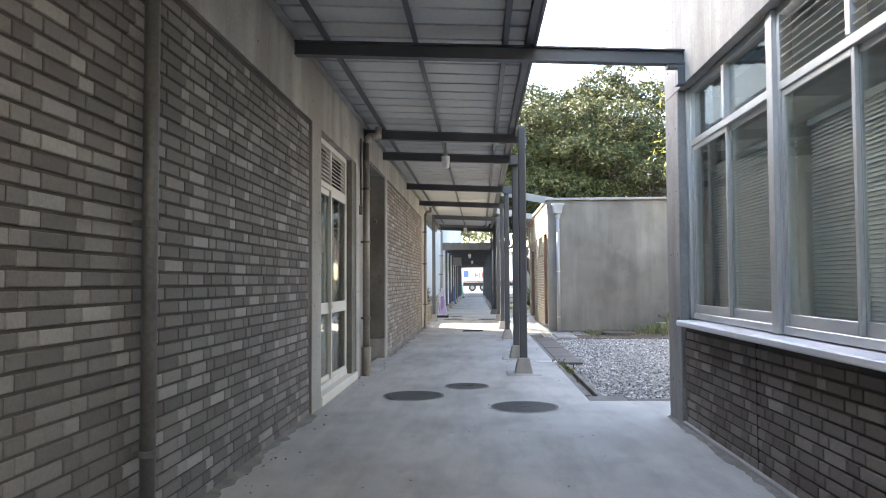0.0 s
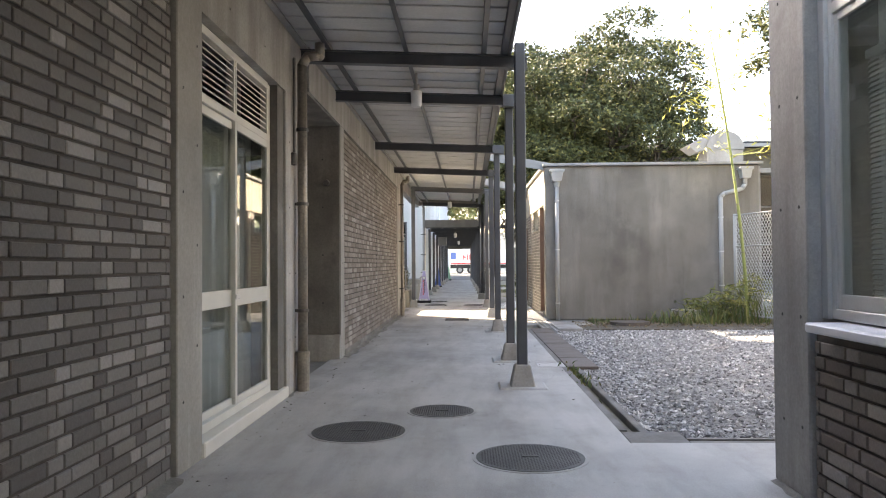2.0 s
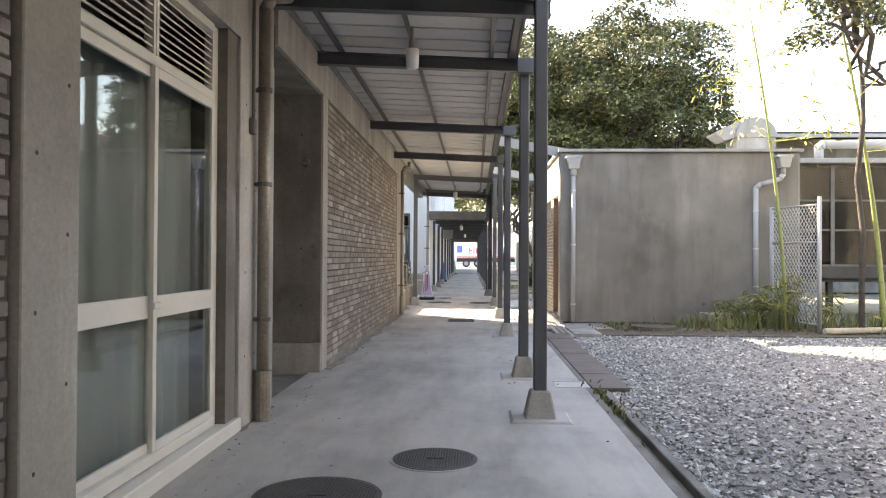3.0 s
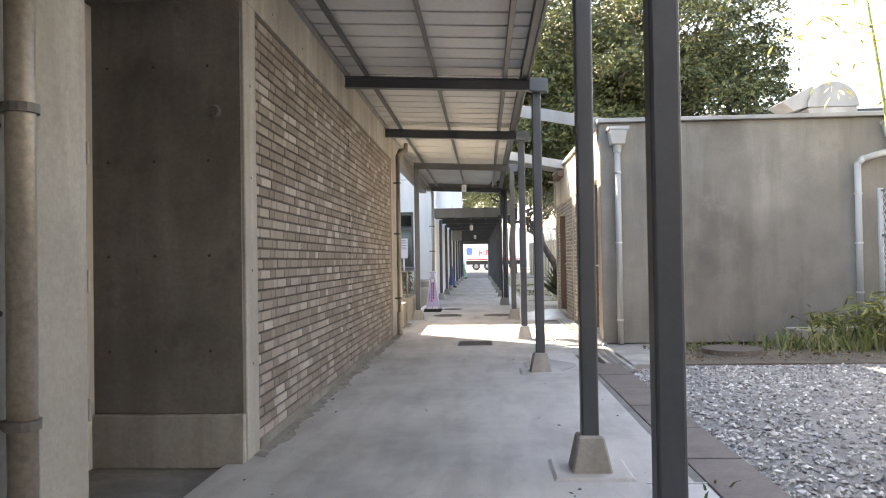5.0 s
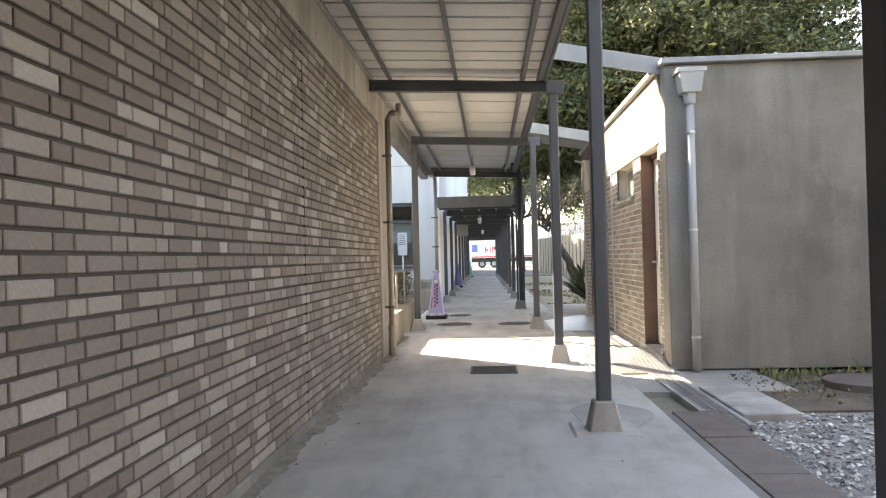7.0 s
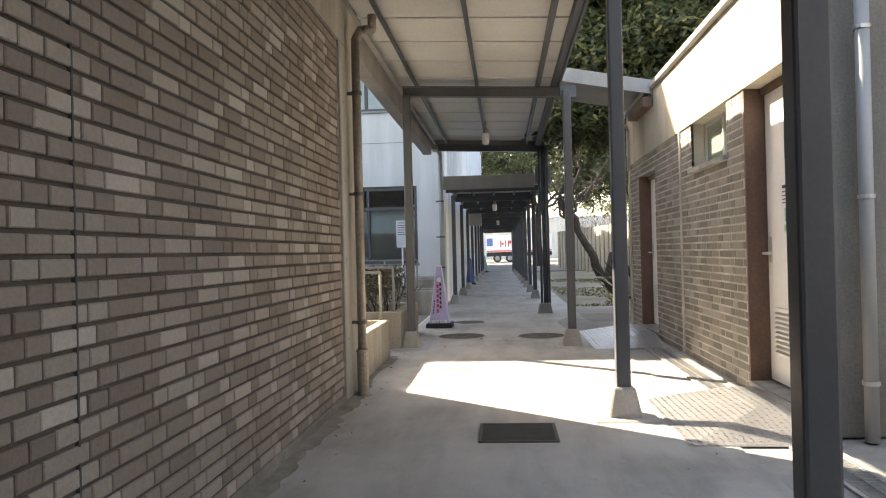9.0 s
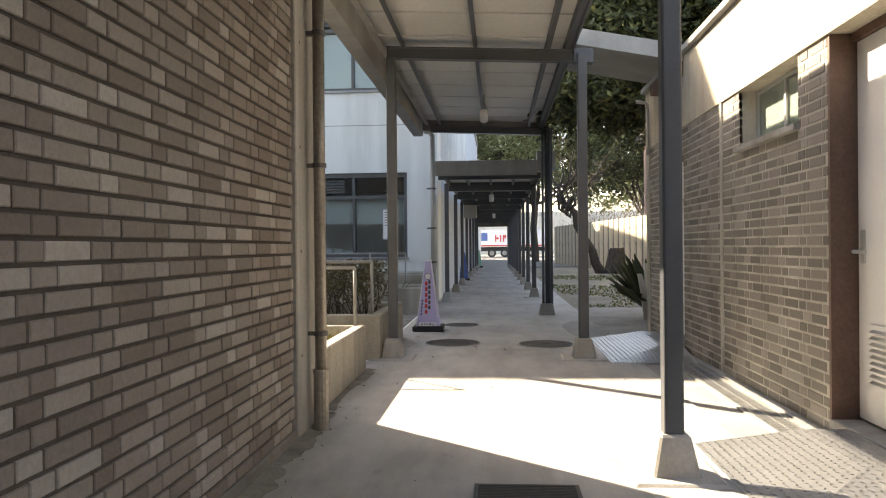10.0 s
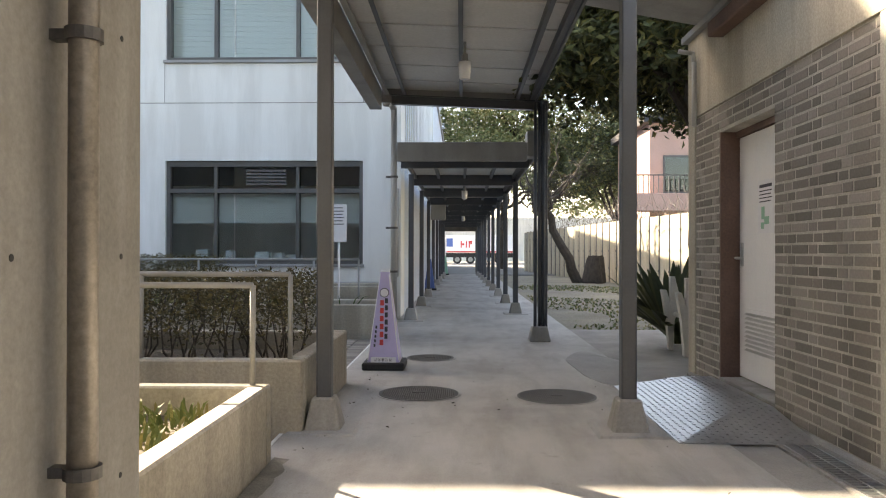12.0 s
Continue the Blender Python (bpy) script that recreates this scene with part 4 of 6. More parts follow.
solid("concrete_slab", box(1.76, 2.2, 15.9, 17.1, -0.1, 0.02, b=0.01), M_CONC, "pale cement slab at the corner", "slab", kind="structure")

# open gutter and covers at the gravel edge
bm = box(1.224, 1.28, 7.75, 16.0, -0.2, -0.002)
bx(bm, 1.36, 1.42, 7.4, 10.95, -0.2, -0.004, b=0.006)
bx(bm, 1.285, 1.355, 7.7, 10.95, -0.2, -0.13)
bx(bm, 1.224, 1.62, 7.365, 7.7, -0.2, -0.002, b=0.006)
bx(bm, 1.62, 7.0, 7.37, 7.42, -0.2, -0.002)
bx(bm, 1.62, 7.0, 7.48, 7.52, -0.2, -0.004)
solid("gutter_edge", bm, M_CONC_D, "mossy concrete edging of the open rain gutter", "gutter", kind="structure")
for i, y in enumerate((11.0, 11.85, 12.7, 13.55, 14.4, 15.25)):
    solid("gutter_cover", box(1.285, 1.64, y + 0.005, y + 0.84, -0.03, 0.004 + 0.002 * (i % 2), b=0.004), M_RUSTPL, "flat rusty brown gutter cover plate", "cover", "gutter covers")
solid("gutter_grate", bx(bx(box(0.95, 1.28, 11.0, 11.02, -0.02, 0.004), 0.95, 1.28, 11.33, 11.35, -0.02, 0.004), 0.96, 1.27, 11.03, 11.32, -0.02, 0.002), M_PVC, "small grey cover beside the post", "cover")


def manhole(x, y, r, z=0.0):
    d = thing("manhole_cover", (x, y, z), "round cast-iron manhole cover with a studded face", "manhole cover", "manhole covers")
    part("rim", cyl(bmesh.new(), (x, y, z - 0.03), (x, y, z + 0.004), r, seg=48), M_FLOOR, d)
    part("lid", cyl(bmesh.new(), (x, y, z - 0.02), (x, y, z + 0.0075), r - 0.022, seg=48), M_IRON, d)
    vs, fs = [], []
    n = int(r / 0.024)
    for i in range(-n, n + 1):
        for j in range(-n, n + 1):
            a, b = (i + j) * 0.017, (i - j) * 0.017
            if a * a + b * b < (r - 0.045) ** 2:
                k = len(vs)
                s = 0.0085
                vs += [(x + a - s, y + b, z + 0.0075), (x + a, y + b - s, z + 0.0075), (x + a + s, y + b, z + 0.0075), (x + a, y + b + s, z + 0.0075), (x + a, y + b, z + 0.0135)]
                fs += [(k, k + 1, k + 4), (k + 1, k + 2, k + 4), (k + 2, k + 3, k + 4), (k + 3, k, k + 4)]
    joined("studs", vs, fs, M_IRON, d)
    part("keyhole", box(x - 0.05, x + 0.05, y - 0.012, y + 0.012, z, z + 0.0145), M_IRON, d)


for a in ((-0.61, 7.68, 0.35), (-0.05, 8.42, 0.277), (0.536, 6.97, 0.35), (-0.76, 24.1, 0.35), (0.36, 24.0, 0.34), (-0.75, 26.2, 0.28)):
    manhole(*a)
manhole(-1.98, 26.7, 0.33, -0.05)


def floor_grate():
    d = thing("floor_grate", (-0.01, 18.35, 0), "square dark steel drain grate in the floor", "grate")
    x0, x1, y0, y1 = -0.325, 0.18, 18.12, 18.62
    # flush near-black slab, its colour stands for the shade in the pit
    part("pit", box(x0, x1, y0, y1, -0.06, 0.002), M_DARK, d)
    bm = box(x0, x1, y0, y0 + 0.02, 0.0, 0.01)
    bx(bm, x0, x1, y1 - 0.02, y1, 0.0, 0.01)
    bx(bm, x0, x0 + 0.02, y0 + 0.02, y1 - 0.02, 0.0, 0.01)
    bx(bm, x1 - 0.02, x1, y0 + 0.02, y1 - 0.02, 0.0, 0.01)
    part("frame", bm, M_IRON, d)
    y = y0 + 0.034
    while y < y1 - 0.03:
        part("bar", box(x0 + 0.02, x1 - 0.02, y, y + 0.009, 0.0025, 0.009), M_IRON, d)
        y += 0.022


floor_grate()

# ---- white building ----
def white_building():
    FY = 31.4
    d = thing("white_building", (-7, FY, 0), "tall white office building with wide dark windows", "building")
    X0, X1 = -16.0, -1.5
    rows = ((0.95, 2.81), (4.62, 6.5))
    cols = ((-5.76, -2.18), (-11.2, -7.6))
    zz = 0.0
    bm = bmesh.new()
    for a, b in rows:
        bx(bm, X0, X1, FY, FY + 0.3, zz, a)
        bx(bm, X0, cols[1][0], FY, FY + 0.3, a, b)
        bx(bm, cols[1][1], cols[0][0], FY, FY + 0.3, a, b)
        bx(bm, cols[0][1], X1, FY, FY + 0.3, a, b)
        zz = b
    bx(bm, X0, X1, FY, FY + 0.3, zz, 7.6)
    bx(bm, X1 - 0.3, X1, FY + 0.3, FY + 0.9, 0, 7.6)
    bx(bm, X0, X0 + 0.3, FY + 0.3, 64, 0, 7.6)
    bx(bm, X0, X1, 63.7, 64, 0, 7.6)
    part("wall", bm, M_WHITE, d)
    bm = box(X0, X1, FY - 0.004, FY - 0.001, 3.845, 3.86)
    for x in (-2.18, -5.78, -7.6):
        bx(bm, x, x + 0.012, FY - 0.004, FY - 0.001, 3.86, 4.6)
    bx(bm, X0, X1, FY - 0.004, FY - 0.001, 7.5, 7.515)
    part("joint", bm, M_CONC, d)
    part("roof", box(X0, X1 + 0.06, FY - 0.06, 64.06, 7.603, 7.75), M_CONC, d)
    side = part("side_wall", box(X1 - 0.3, X1 - 0.02, FY + 0.9, 64, 0, 7.6), M_PALEBLUE, d, "pale blue ribbed siding")
    for k in range(24):
        part("rib", box(X1 - 0.018, X1 + 0.012, FY + 1.1 + k * 0.6, FY + 1.16 + k * 0.6, 2.75, 7.6), M_WHITE, side)
    part("upper_storey", box(X0, -9.3, FY, 64, 7.753, 10.25), M_WHITE, d)
    # added out of view to cast shade on the outbuilding's upper band
    part("shade_block", box(-9.297, -6.0, FY, 64, 7.753, 12.3), M_WHITE, d, "unseen rooftop block added to shade the outbuilding band")
    for a, b in rows:
        for c0, c1 in cols:
            w = part("window", bmesh_frame(c0, c1, FY, a, b), M_PIPEDK, d, "dark bronze window band with blinds")
            for i in range(3):
                s0, s1 = c0 + 0.08 + i * (c1 - c0 - 0.1) / 3, c0 + 0.05 + (i + 1) * (c1 - c0 - 0.1) / 3
                part("pane", box(s0, s1, FY + 0.13, FY + 0.136, a + 0.08, a + (b - a) * 0.68), M_GLASS, w)
                if i != 1:
                    part("pane", box(s0, s1, FY + 0.13, FY + 0.136, a + (b - a) * 0.76, b - 0.08), M_GLASSD, w)
                else:
                    for k in range(5):
                        part("slat", box(s0 + 0.2, s1 - 0.2, FY + 0.10, FY + 0.14, a + (b - a) * 0.77 + k * 0.06, a + (b - a) * 0.77 + k * 0.06 + 0.035), M_PIPEDK, w)
            bm = bmesh.new()
            low = a + (b - a) * (0.40 if a < 1 else 0.05)
            z = low
            while z < a + (b - a) * 0.68:
                bx(bm, c0 + 0.06, c1 - 0.06, FY + 0.22, FY + 0.235, z, z + 0.034)
                z += 0.045
            part("blind", bm, M_BLIND, w, "pale venetian blind")
            part("window_sill", box(c0 - 0.03, c1 + 0.03, FY - 0.05, FY + 0.12, a - 0.05, a + 0.001, b=0.005), M_STEEL_L, w)
    bm = box(X0 + 0.3, X1 - 0.3, FY + 3.0, FY + 3.1, 0, 7.5)
    for z in (0.0, 3.3, 7.0):
        bx(bm, X0 + 0.3, X1 - 0.3, FY + 0.31, FY + 3.0, z, z + 0.15)
    part("inner_wall", bm, M_WHITE, d)


def bmesh_frame(c0, c1, fy, a, b):
    bm = box(c0, c0 + 0.07, fy + 0.06, fy + 0.2, a, b)
    bx(bm, c1 - 0.07, c1, fy + 0.06, fy + 0.2, a, b)
    for z, h in ((a, 0.07), (a + (b - a) * 0.69, 0.08), (b - 0.1, 0.1)):
        bx(bm, c0 + 0.07, c1 - 0.07, fy + 0.055, fy + 0.2, z, z + h)
    for i in (1, 2):
        x = c0 + (c1 - c0) * i / 3 - (0.3 if i == 1 else 0)
        bx(bm, x - 0.03, x + 0.03, fy + 0.07, fy + 0.2, a + 0.07, b - 0.1)
    return bm


white_building()
d = thing("desk_clutter", (-3.5, 31.9, 0.95), "white boxes and papers on the office window ledge", "clutter")
for x, w, h in ((-5.3, 0.22, 0.26), (-4.75, 0.14, 0.24), (-4.2, 0.26, 0.22), (-3.85, 0.16, 0.2), (-3.6, 0.24, 0.17)):
    part("box", box(x, x + w, 31.68, 31.85, 0.951, 0.951 + h, b=0.006), M_SIGNW, d)
part("ledge", box(-5.7, -2.25, 31.66, 31.95, 0.88, 0.95), M_WHITE, d)

# ---- planters, hedge, rails ----
def planter(name, x0, x1, y0, y1, h, t, label):
    d = thing(name, ((x0 + x1) / 2, (y0 + y1) / 2, 0), label, "planter", "concrete planters")
    bm = box(x0, x1, y0, y0 + t, -0.06, h, b=0.012)
    bx(bm, x0, x1, y1 - t, y1, -0.06, h, b=0.012)
    bx(bm, x1 - t, x1, y0 + t, y1 - t, -0.06, h, b=0.012)
    bx(bm, x0, x0 + t, y0 + t, y1 - t, -0.06, h, b=0.012)
    part("wall", bm, M_PLANTER, d)
    part("soil", box(x0 + t, x1 - t, y0 + t, y1 - t, -0.06, h - 0.16), M_SOIL, d)


planter("planter", -9, -1.47, 20.25, 22.08, 0.43, 0.11, "long low concrete planter with bare soil")
planter("planter", -9, -1.43, 22.7, 24.6, 0.47, 0.12, "concrete planter with a clipped brown-green hedge")
planter("planter", -9, -1.42, 28.0, 29.2, 0.46, 0.12, "pale concrete planter with sparse weeds")
planter("planter", -9, -1.6, 29.9, 31.3, 0.62, 0.12, "concrete planter below the office windows")


def hedge(x0, x1, y0, y1, z0, z1, n, name="hedge", label="clipped brown-green hedge in the planter"):
    d = thing(name, ((x0 + x1) / 2, (y0 + y1) / 2, z0), label, "hedge")
    bm = bmesh.new()
    for i in range(int((x1 - x0) * 26)):
        x, y = x0 + 0.1 + (x1 - x0 - 0.2) * rng.random(), y0 + 0.12 + (y1 - y0 - 0.24) * rng.random()
        p = Vector((x, y, z0 - 0.12))
        for k in range(3):
            q = p + Vector((rng.normal() * 0.07, rng.normal() * 0.07, (z1 - z0) * 0.33))
            cyl(bm, p, q, 0.009 - k * 0.002, 0.008 - k * 0.002, 5)
            p = q
    tagged(part("stems", bm, M_BARK, d), kind="stuff")
    c = np.stack([rng.uniform(x0, x1, n), rng.uniform(y0, y1, n), z0 + 0.16 + (z1 - z0 - 0.16) * rng.random(n) ** 0.55], axis=1)
    top = z1 + 0.05 * np.sin(c[:, 0] * 5) * np.cos(c[:, 1] * 4)
    c[:, 2] = np.minimum(c[:, 2], top)
    v, f = leaves(clumps(c, 0.035, 7), 0.035, 0.0)
    joined("foliage", v, f, M_HEDGE, d)


hedge(-7.5, -1.56, 22.9, 24.45, 0.34, 1.0, 6200)
hedge(-7.5, -4.5, 30.05, 31.15, 0.5, 1.1, 1500, label="low clipped hedge below the office windows")


def rail(y, x0, x1, z, posts, foot):
    d = thing("handrail", ((x0 + x1) / 2, y, foot), "thin grey steel handrail on the planter edge", "rail", "handrails")
    part("top_rail", tube(bmesh.new(), [(x0, y, z), (x1, y, z)], 0.017, 10), M_STEEL_L, d, smooth=True)
    for x in posts:
        part("post", cyl(bmesh.new(), (x, y, foot), (x, y, z), 0.016, seg=10), M_STEEL_L, d, smooth=True)


rail(22.02, -8, -1.56, 0.98, (-1.56, -2.9, -4.3, -5.7), 0.43)
rail(22.76, -8, -1.52, 1.02, (-1.52, -2.5, -3.9, -5.3), 0.47)
rail(29.55, -6.5, -2.0, 1.05, (-2.0, -2.7, -3.6, -4.5, -5.5), 0.0)

# paving edge beside the walkway
d = thing("paving_edge", (-1.7, 25, 0), "narrow brick-paved strip beside the walkway", "paving", kind="structure")
part("bed", box(-2.6, -1.56, 24.62, 27.98, -0.1, -0.03), M_CONC_D, d)
pv = mesh_of("paver", box(-0.1, 0.1, -0.05, 0.05, -0.03, 0.03, b=0.005), M_OLD)
for i in range(32):
    for j in range(4):
        ob = new("paver", pv)
        ob.matrix_basis = Matrix.Translation((-1.68 - j * 0.21, 24.7 + i * 0.103, -0.028))
        under(ob, d)
solid("kerb_edge", box(-1.574, -1.553, 22.0, 28, -0.2, 0.001), M_WHITE, "pale kerb line along the walkway", "kerb", kind="structure")


# ---- cone signs ----
def cone_sign(x, y, body, bars, label, h=0.98):
    d = thing("cone_sign", (x, y, 0), label, "sign", "cone signs")
    part("base", box(x - 0.21, x + 0.21, y - 0.21, y + 0.21, 0.0, 0.075, b=0.012), M_RUBBER, d, "black rubber base")
    bm = taper(bmesh.new(), x, y, 0.07, h, 0.32, 0.085, 0.006)
    part("body", bm, body, d)
    part("rim", taper(bmesh.new(), x, y, h - 0.012, h + 0.004, 0.09, 0.09), M_SIGNW, d)
    lean = (0.32 - 0.085) / 2 / (h - 0.07)

    def bar(u, z, w, hh, mat, nm):
        q = box(-w / 2, w / 2, -0.0012, 0.0012, -hh / 2, hh / 2)
        yy = y - 0.16 + (z - 0.07) * lean - 0.003
        bmesh.ops.transform(q, matrix=Matrix.Translation((x + u, yy, z)) @ Matrix.Rotation(-math.atan(lean), 4, "X"), verts=q.verts)
        part(nm, q, mat, d)
    if bars:
        for s in (-1, 1):
            q = box(-0.004, 0.004, -0.001, 0.001, -(h - 0.12) / 2, (h - 0.12) / 2)
            m = Matrix.Translation((x + s * 0.098, y - 0.16 + (h - 0.14) / 2 * lean - 0.003, h / 2 + 0.03)) @ Matrix.Rotation(-math.atan(lean), 4, "X") @ Matrix.Rotation(-s * math.atan(lean), 4, "Y")
            bmesh.ops.transform(q, matrix=m, verts=q.verts)
            part("border", q, M_SIGNW, d)
        q = cyl(bmesh.new(), (x - 0.0, y - 0.16 + 0.68 * lean - 0.001, 0.76), (x - 0.0, y - 0.16 + 0.68 * lean - 0.005, 0.76), 0.047, seg=28)
        part("ring", q, M_INK, d)
        q = cyl(bmesh.new(), (x, y - 0.16 + 0.68 * lean - 0.0052, 0.76), (x, y - 0.16 + 0.68 * lean - 0.007, 0.76), 0.04, seg=28)
        part("disc", q, M_SIGNW, d)
        bar(0.0, 0.762, 0.012, 0.055, M_INK, "numeral")
        for k in range(6):
            bar(0.022, 0.68 - k * 0.07, 0.03, 0.05, M_INK, "character")
            bar(-0.022, 0.66 - k * 0.078, 0.036, 0.055, M_RED, "character")
        for k in range(5):
            bar(-0.075 - k * 0.004, 0.42 - k * 0.045, 0.018, 0.03, M_INK, "character")
        bar(0.0, 0.10, 0.25, 0.055, M_SIGNW, "plate")
        for k in range(5):
            bar(-0.075 + k * 0.036, 0.10 + 0.0, 0.026, 0.03, M_INK, "character")


cone_sign(-1.18, 25.5, M_PURPLE, True, "tall violet pyramid cone sign on a black base")
cone_sign(-1.38, 41.0, M_BLUE, False, "tall blue pyramid cone sign on a black base")
cone_sign(-1.25, 57.0, M_GREEN, False, "pale green pyramid cone sign on a black base")


def notice_board(x, y):
    d = thing("notice_board", (x, y, 0), "small white notice board on a thin post", "sign")
    part("post", cyl(bmesh.new(), (x, y, 0), (x, y, 1.9), 0.018), M_SIGNW, d, smooth=True)
    part("board", box(x - 0.12, x + 0.12, y - 0.03, y - 0.012, 1.32, 1.9, b=0.004), M_SIGNW, d)
    bm = bmesh.new()
    for k in range(6):
        bx(bm, x - 0.09, x + 0.06 + 0.02 * (k % 2), y - 0.0325, y - 0.0305, 1.84 - k * 0.05, 1.853 - k * 0.05)
    part("print", bm, M_INK, d)


notice_board(-2.3, 29.5)

# ---- second, lower walkway ----
low = thing("lower_canopy", (-0.4, 45, 2.4), "long low walkway roof with steel frames", "roof", kind="structure")
part("fascia", box(-1.34, 0.5, 28.45, 28.5, 2.44, 2.71, b=0.006), M_STEEL_L, low)
part("rain_box", box(0.5, 0.82, 28.4, 28.7, 2.5, 2.86, b=0.008), M_STEEL_L, low, "square grey rain box")
part("roof_sheet", box(-1.34, 0.62, 28.5, 58, 2.66, 2.70), M_DECK, low)
y = 29.5
while y < 57.5:
    bm = box(-1.34, 0.62, y - 0.05, y + 0.05, 2.46, 2.655)
    part("beam", bm, M_STEEL, low)
    y += 3.0
for x in (-1.3, -0.85, -0.35, 0.15, 0.58):
    part("purlin", box(x - 0.025, x + 0.025, 28.5, 58, 2.58, 2.654), M_STEEL, low)
part("edge_trim", box(0.622, 0.65, 28.72, 58, 2.5, 2.72), M_STEEL, low)
y = 32.3
while y < 57.5:
    canopy_post(0.62 - 0.008 * (y - 32), y, 2.5, M_STEEL, 0.1, "dark steel post of the lower walkway roof")
    y += 2.9
y = 30.8
while y < 57.5:
    canopy_post(-1.27, y, 2.5, M_STEEL, 0.09, "dark steel post beside the white building")
    y += 3.4
d = thing("pipe_cluster", (0.62, 27.9, 0), "cluster of thin steel pipes on a footing", "pipe")
for dx, dy in ((-0.055, 0), (0.0, 0.02), (0.055, 0)):
    part("pipe", cyl(bmesh.new(), (0.62 + dx, 27.9 + dy, 0.1), (0.62 + dx, 27.9 + dy, 3.15), 0.022), M_STEEL, d, smooth=True)
part("footing", taper(bmesh.new(), 0.62, 27.9, 0, 0.19, 0.28, 0.2, 0.01), M_CONC, d)
part("post", box(0.64, 0.74, 28.0, 28.1, 0.0, 3.2, b=0.008), M_STEEL, d)
downpipe(-1.34, 28.25, 3.12, 0.045, M_PVC, "pale rain pipe at the end of the upper roof", 0.2, -0.12, (0.9, 1.5, 2.2))
solid("wall_box", box(-1.25, -0.85, 38.4, 38.7, 2.05, 2.459, b=0.01), M_STEEL_L, "grey box hanging under the low roof", "box")
hanging_lamp(33.55, -0.35, 2.62)
hanging_lamp(44.5, -0.35, 2.62)
bm = box(-1.6, -1.345, 57.9, 58.4, 0, 2.7)
bx(bm, 0.33, 0.9, 57.9, 58.4, 0, 2.7)
bx(bm, -1.345, 0.33, 58.0, 58.4, 2.29, 2.7)
solid("wall_passage_end", bm, M_CONC_D, "dark end frame of the passage", "wall", kind="structure")
solid("conduit_bend", tube(bmesh.new(), [(-1.55, 31.33, 2.3), (-1.55, 31.33, 0.75), (-1.7, 31.33, 0.62), (-3.2, 31.33, 0.62)], 0.025, 10), M_PVC, "pale bent service pipe on the white wall", "pipe", smooth=True)

# ---- truck beyond the passage ----
def truck():
    d = thing("delivery_truck", (0.5, 96, 0), "white box truck with red markings parked on the road", "truck")
    part("box_body", box(-2.0, 5.0, 95, 97.4, 1.1, 2.9, b=0.03), M_SIGNW, d)
    part("stripe", box(-1.95, 4.95, 94.985, 94.998, 1.16, 1.3), M_RED, d)
    bm = bmesh.new()
    for x in (-0.5, 0.02, 0.32):
        bx(bm, x, x + 0.13, 94.985, 94.998, 1.65, 2.35)
    bx(bm, -0.35, -0.12, 94.985, 94.998, 1.9, 2.1)
    bx(bm, 0.47, 0.66, 94.985, 94.998, 2.0, 2.35)
    part("marking", bm, M_RED, d, "plain red blocks")
    part("panel", box(-1.95, -1.3, 94.985, 94.998, 1.75, 2.6), M_BLUE, d)
    part("chassis", box(-2.0, 5.0, 95.2, 97.2, 0.65, 1.1), M_RUBBER, d)
    for x in (-0.85, 0.5, 3.4):
        w = part("wheel", cyl(bmesh.new(), (x, 95.1, 0.45), (x, 95.45, 0.45), 0.45, seg=24), M_RUBBER, d)
        part("rim", cyl(bmesh.new(), (x, 95.07, 0.45), (x, 95.1, 0.45), 0.25, seg=20), M_STEEL_L, w)
    part("cab", box(-4.2, -2.1, 95.1, 97.3, 0.6, 2.8, b=0.12), M_SIGNW, d)


truck()
solid("backdrop_wall", box(-40, 40, 123, 123.3, 0, 6), M_WHITE, "pale far building beyond the road", "building", kind="structure")

# ---- garden side ----
def fence():
    d = thing("panel_fence", (6, 48, 0), "tall cream precast fence with ribs and dark joints", "fence")
    p0, p1 = Vector((8.3, 29.0, 0)), Vector((3.6, 66.0, 0))
    n = 42
    u = (p1 - p0) / n
    turn = Matrix.Rotation(math.atan2(u.y, u.x), 4, "Z")
    bm = box(0.025, u.length - 0.025, -0.03, 0.03, -0.06, 2.42, b=0.006)
    panel = mesh_of("panel", bm, M_FENCE)
    bm = box(-0.024, 0.024, -0.05, 0.055, -0.06, 2.46, b=0.006)
    for z in (0.5, 1.2, 1.9):
        bx(bm, -0.035, 0.035, 0.05, 0.075, z, z + 0.07, b=0.004)
    post = mesh_of("post", bm, M_CONC_D)
    for i in range(n):
        for me in (panel, post):
            ob = new(me.name, me)
            ob.matrix_basis = Matrix.Translation(p0 + u * i) @ turn
            under(ob, d)


fence()


def limb(bm, p, q, r0, r1, n=4, wob=0.1, seg=7):
    """A crooked tapered branch; returns the joints."""
    p, q = Vector(p), Vector(q)
    out = [p]
    for i in range(1, n + 1):
        t = i / n
        out.append(p.lerp(q, t) + Vector(rng.normal(size=3)) * wob * (1 if i < n else 0.3))
    loft(bm, out, [r0 + (r1 - r0) * i / n for i in range(n + 1)], seg)
    return out


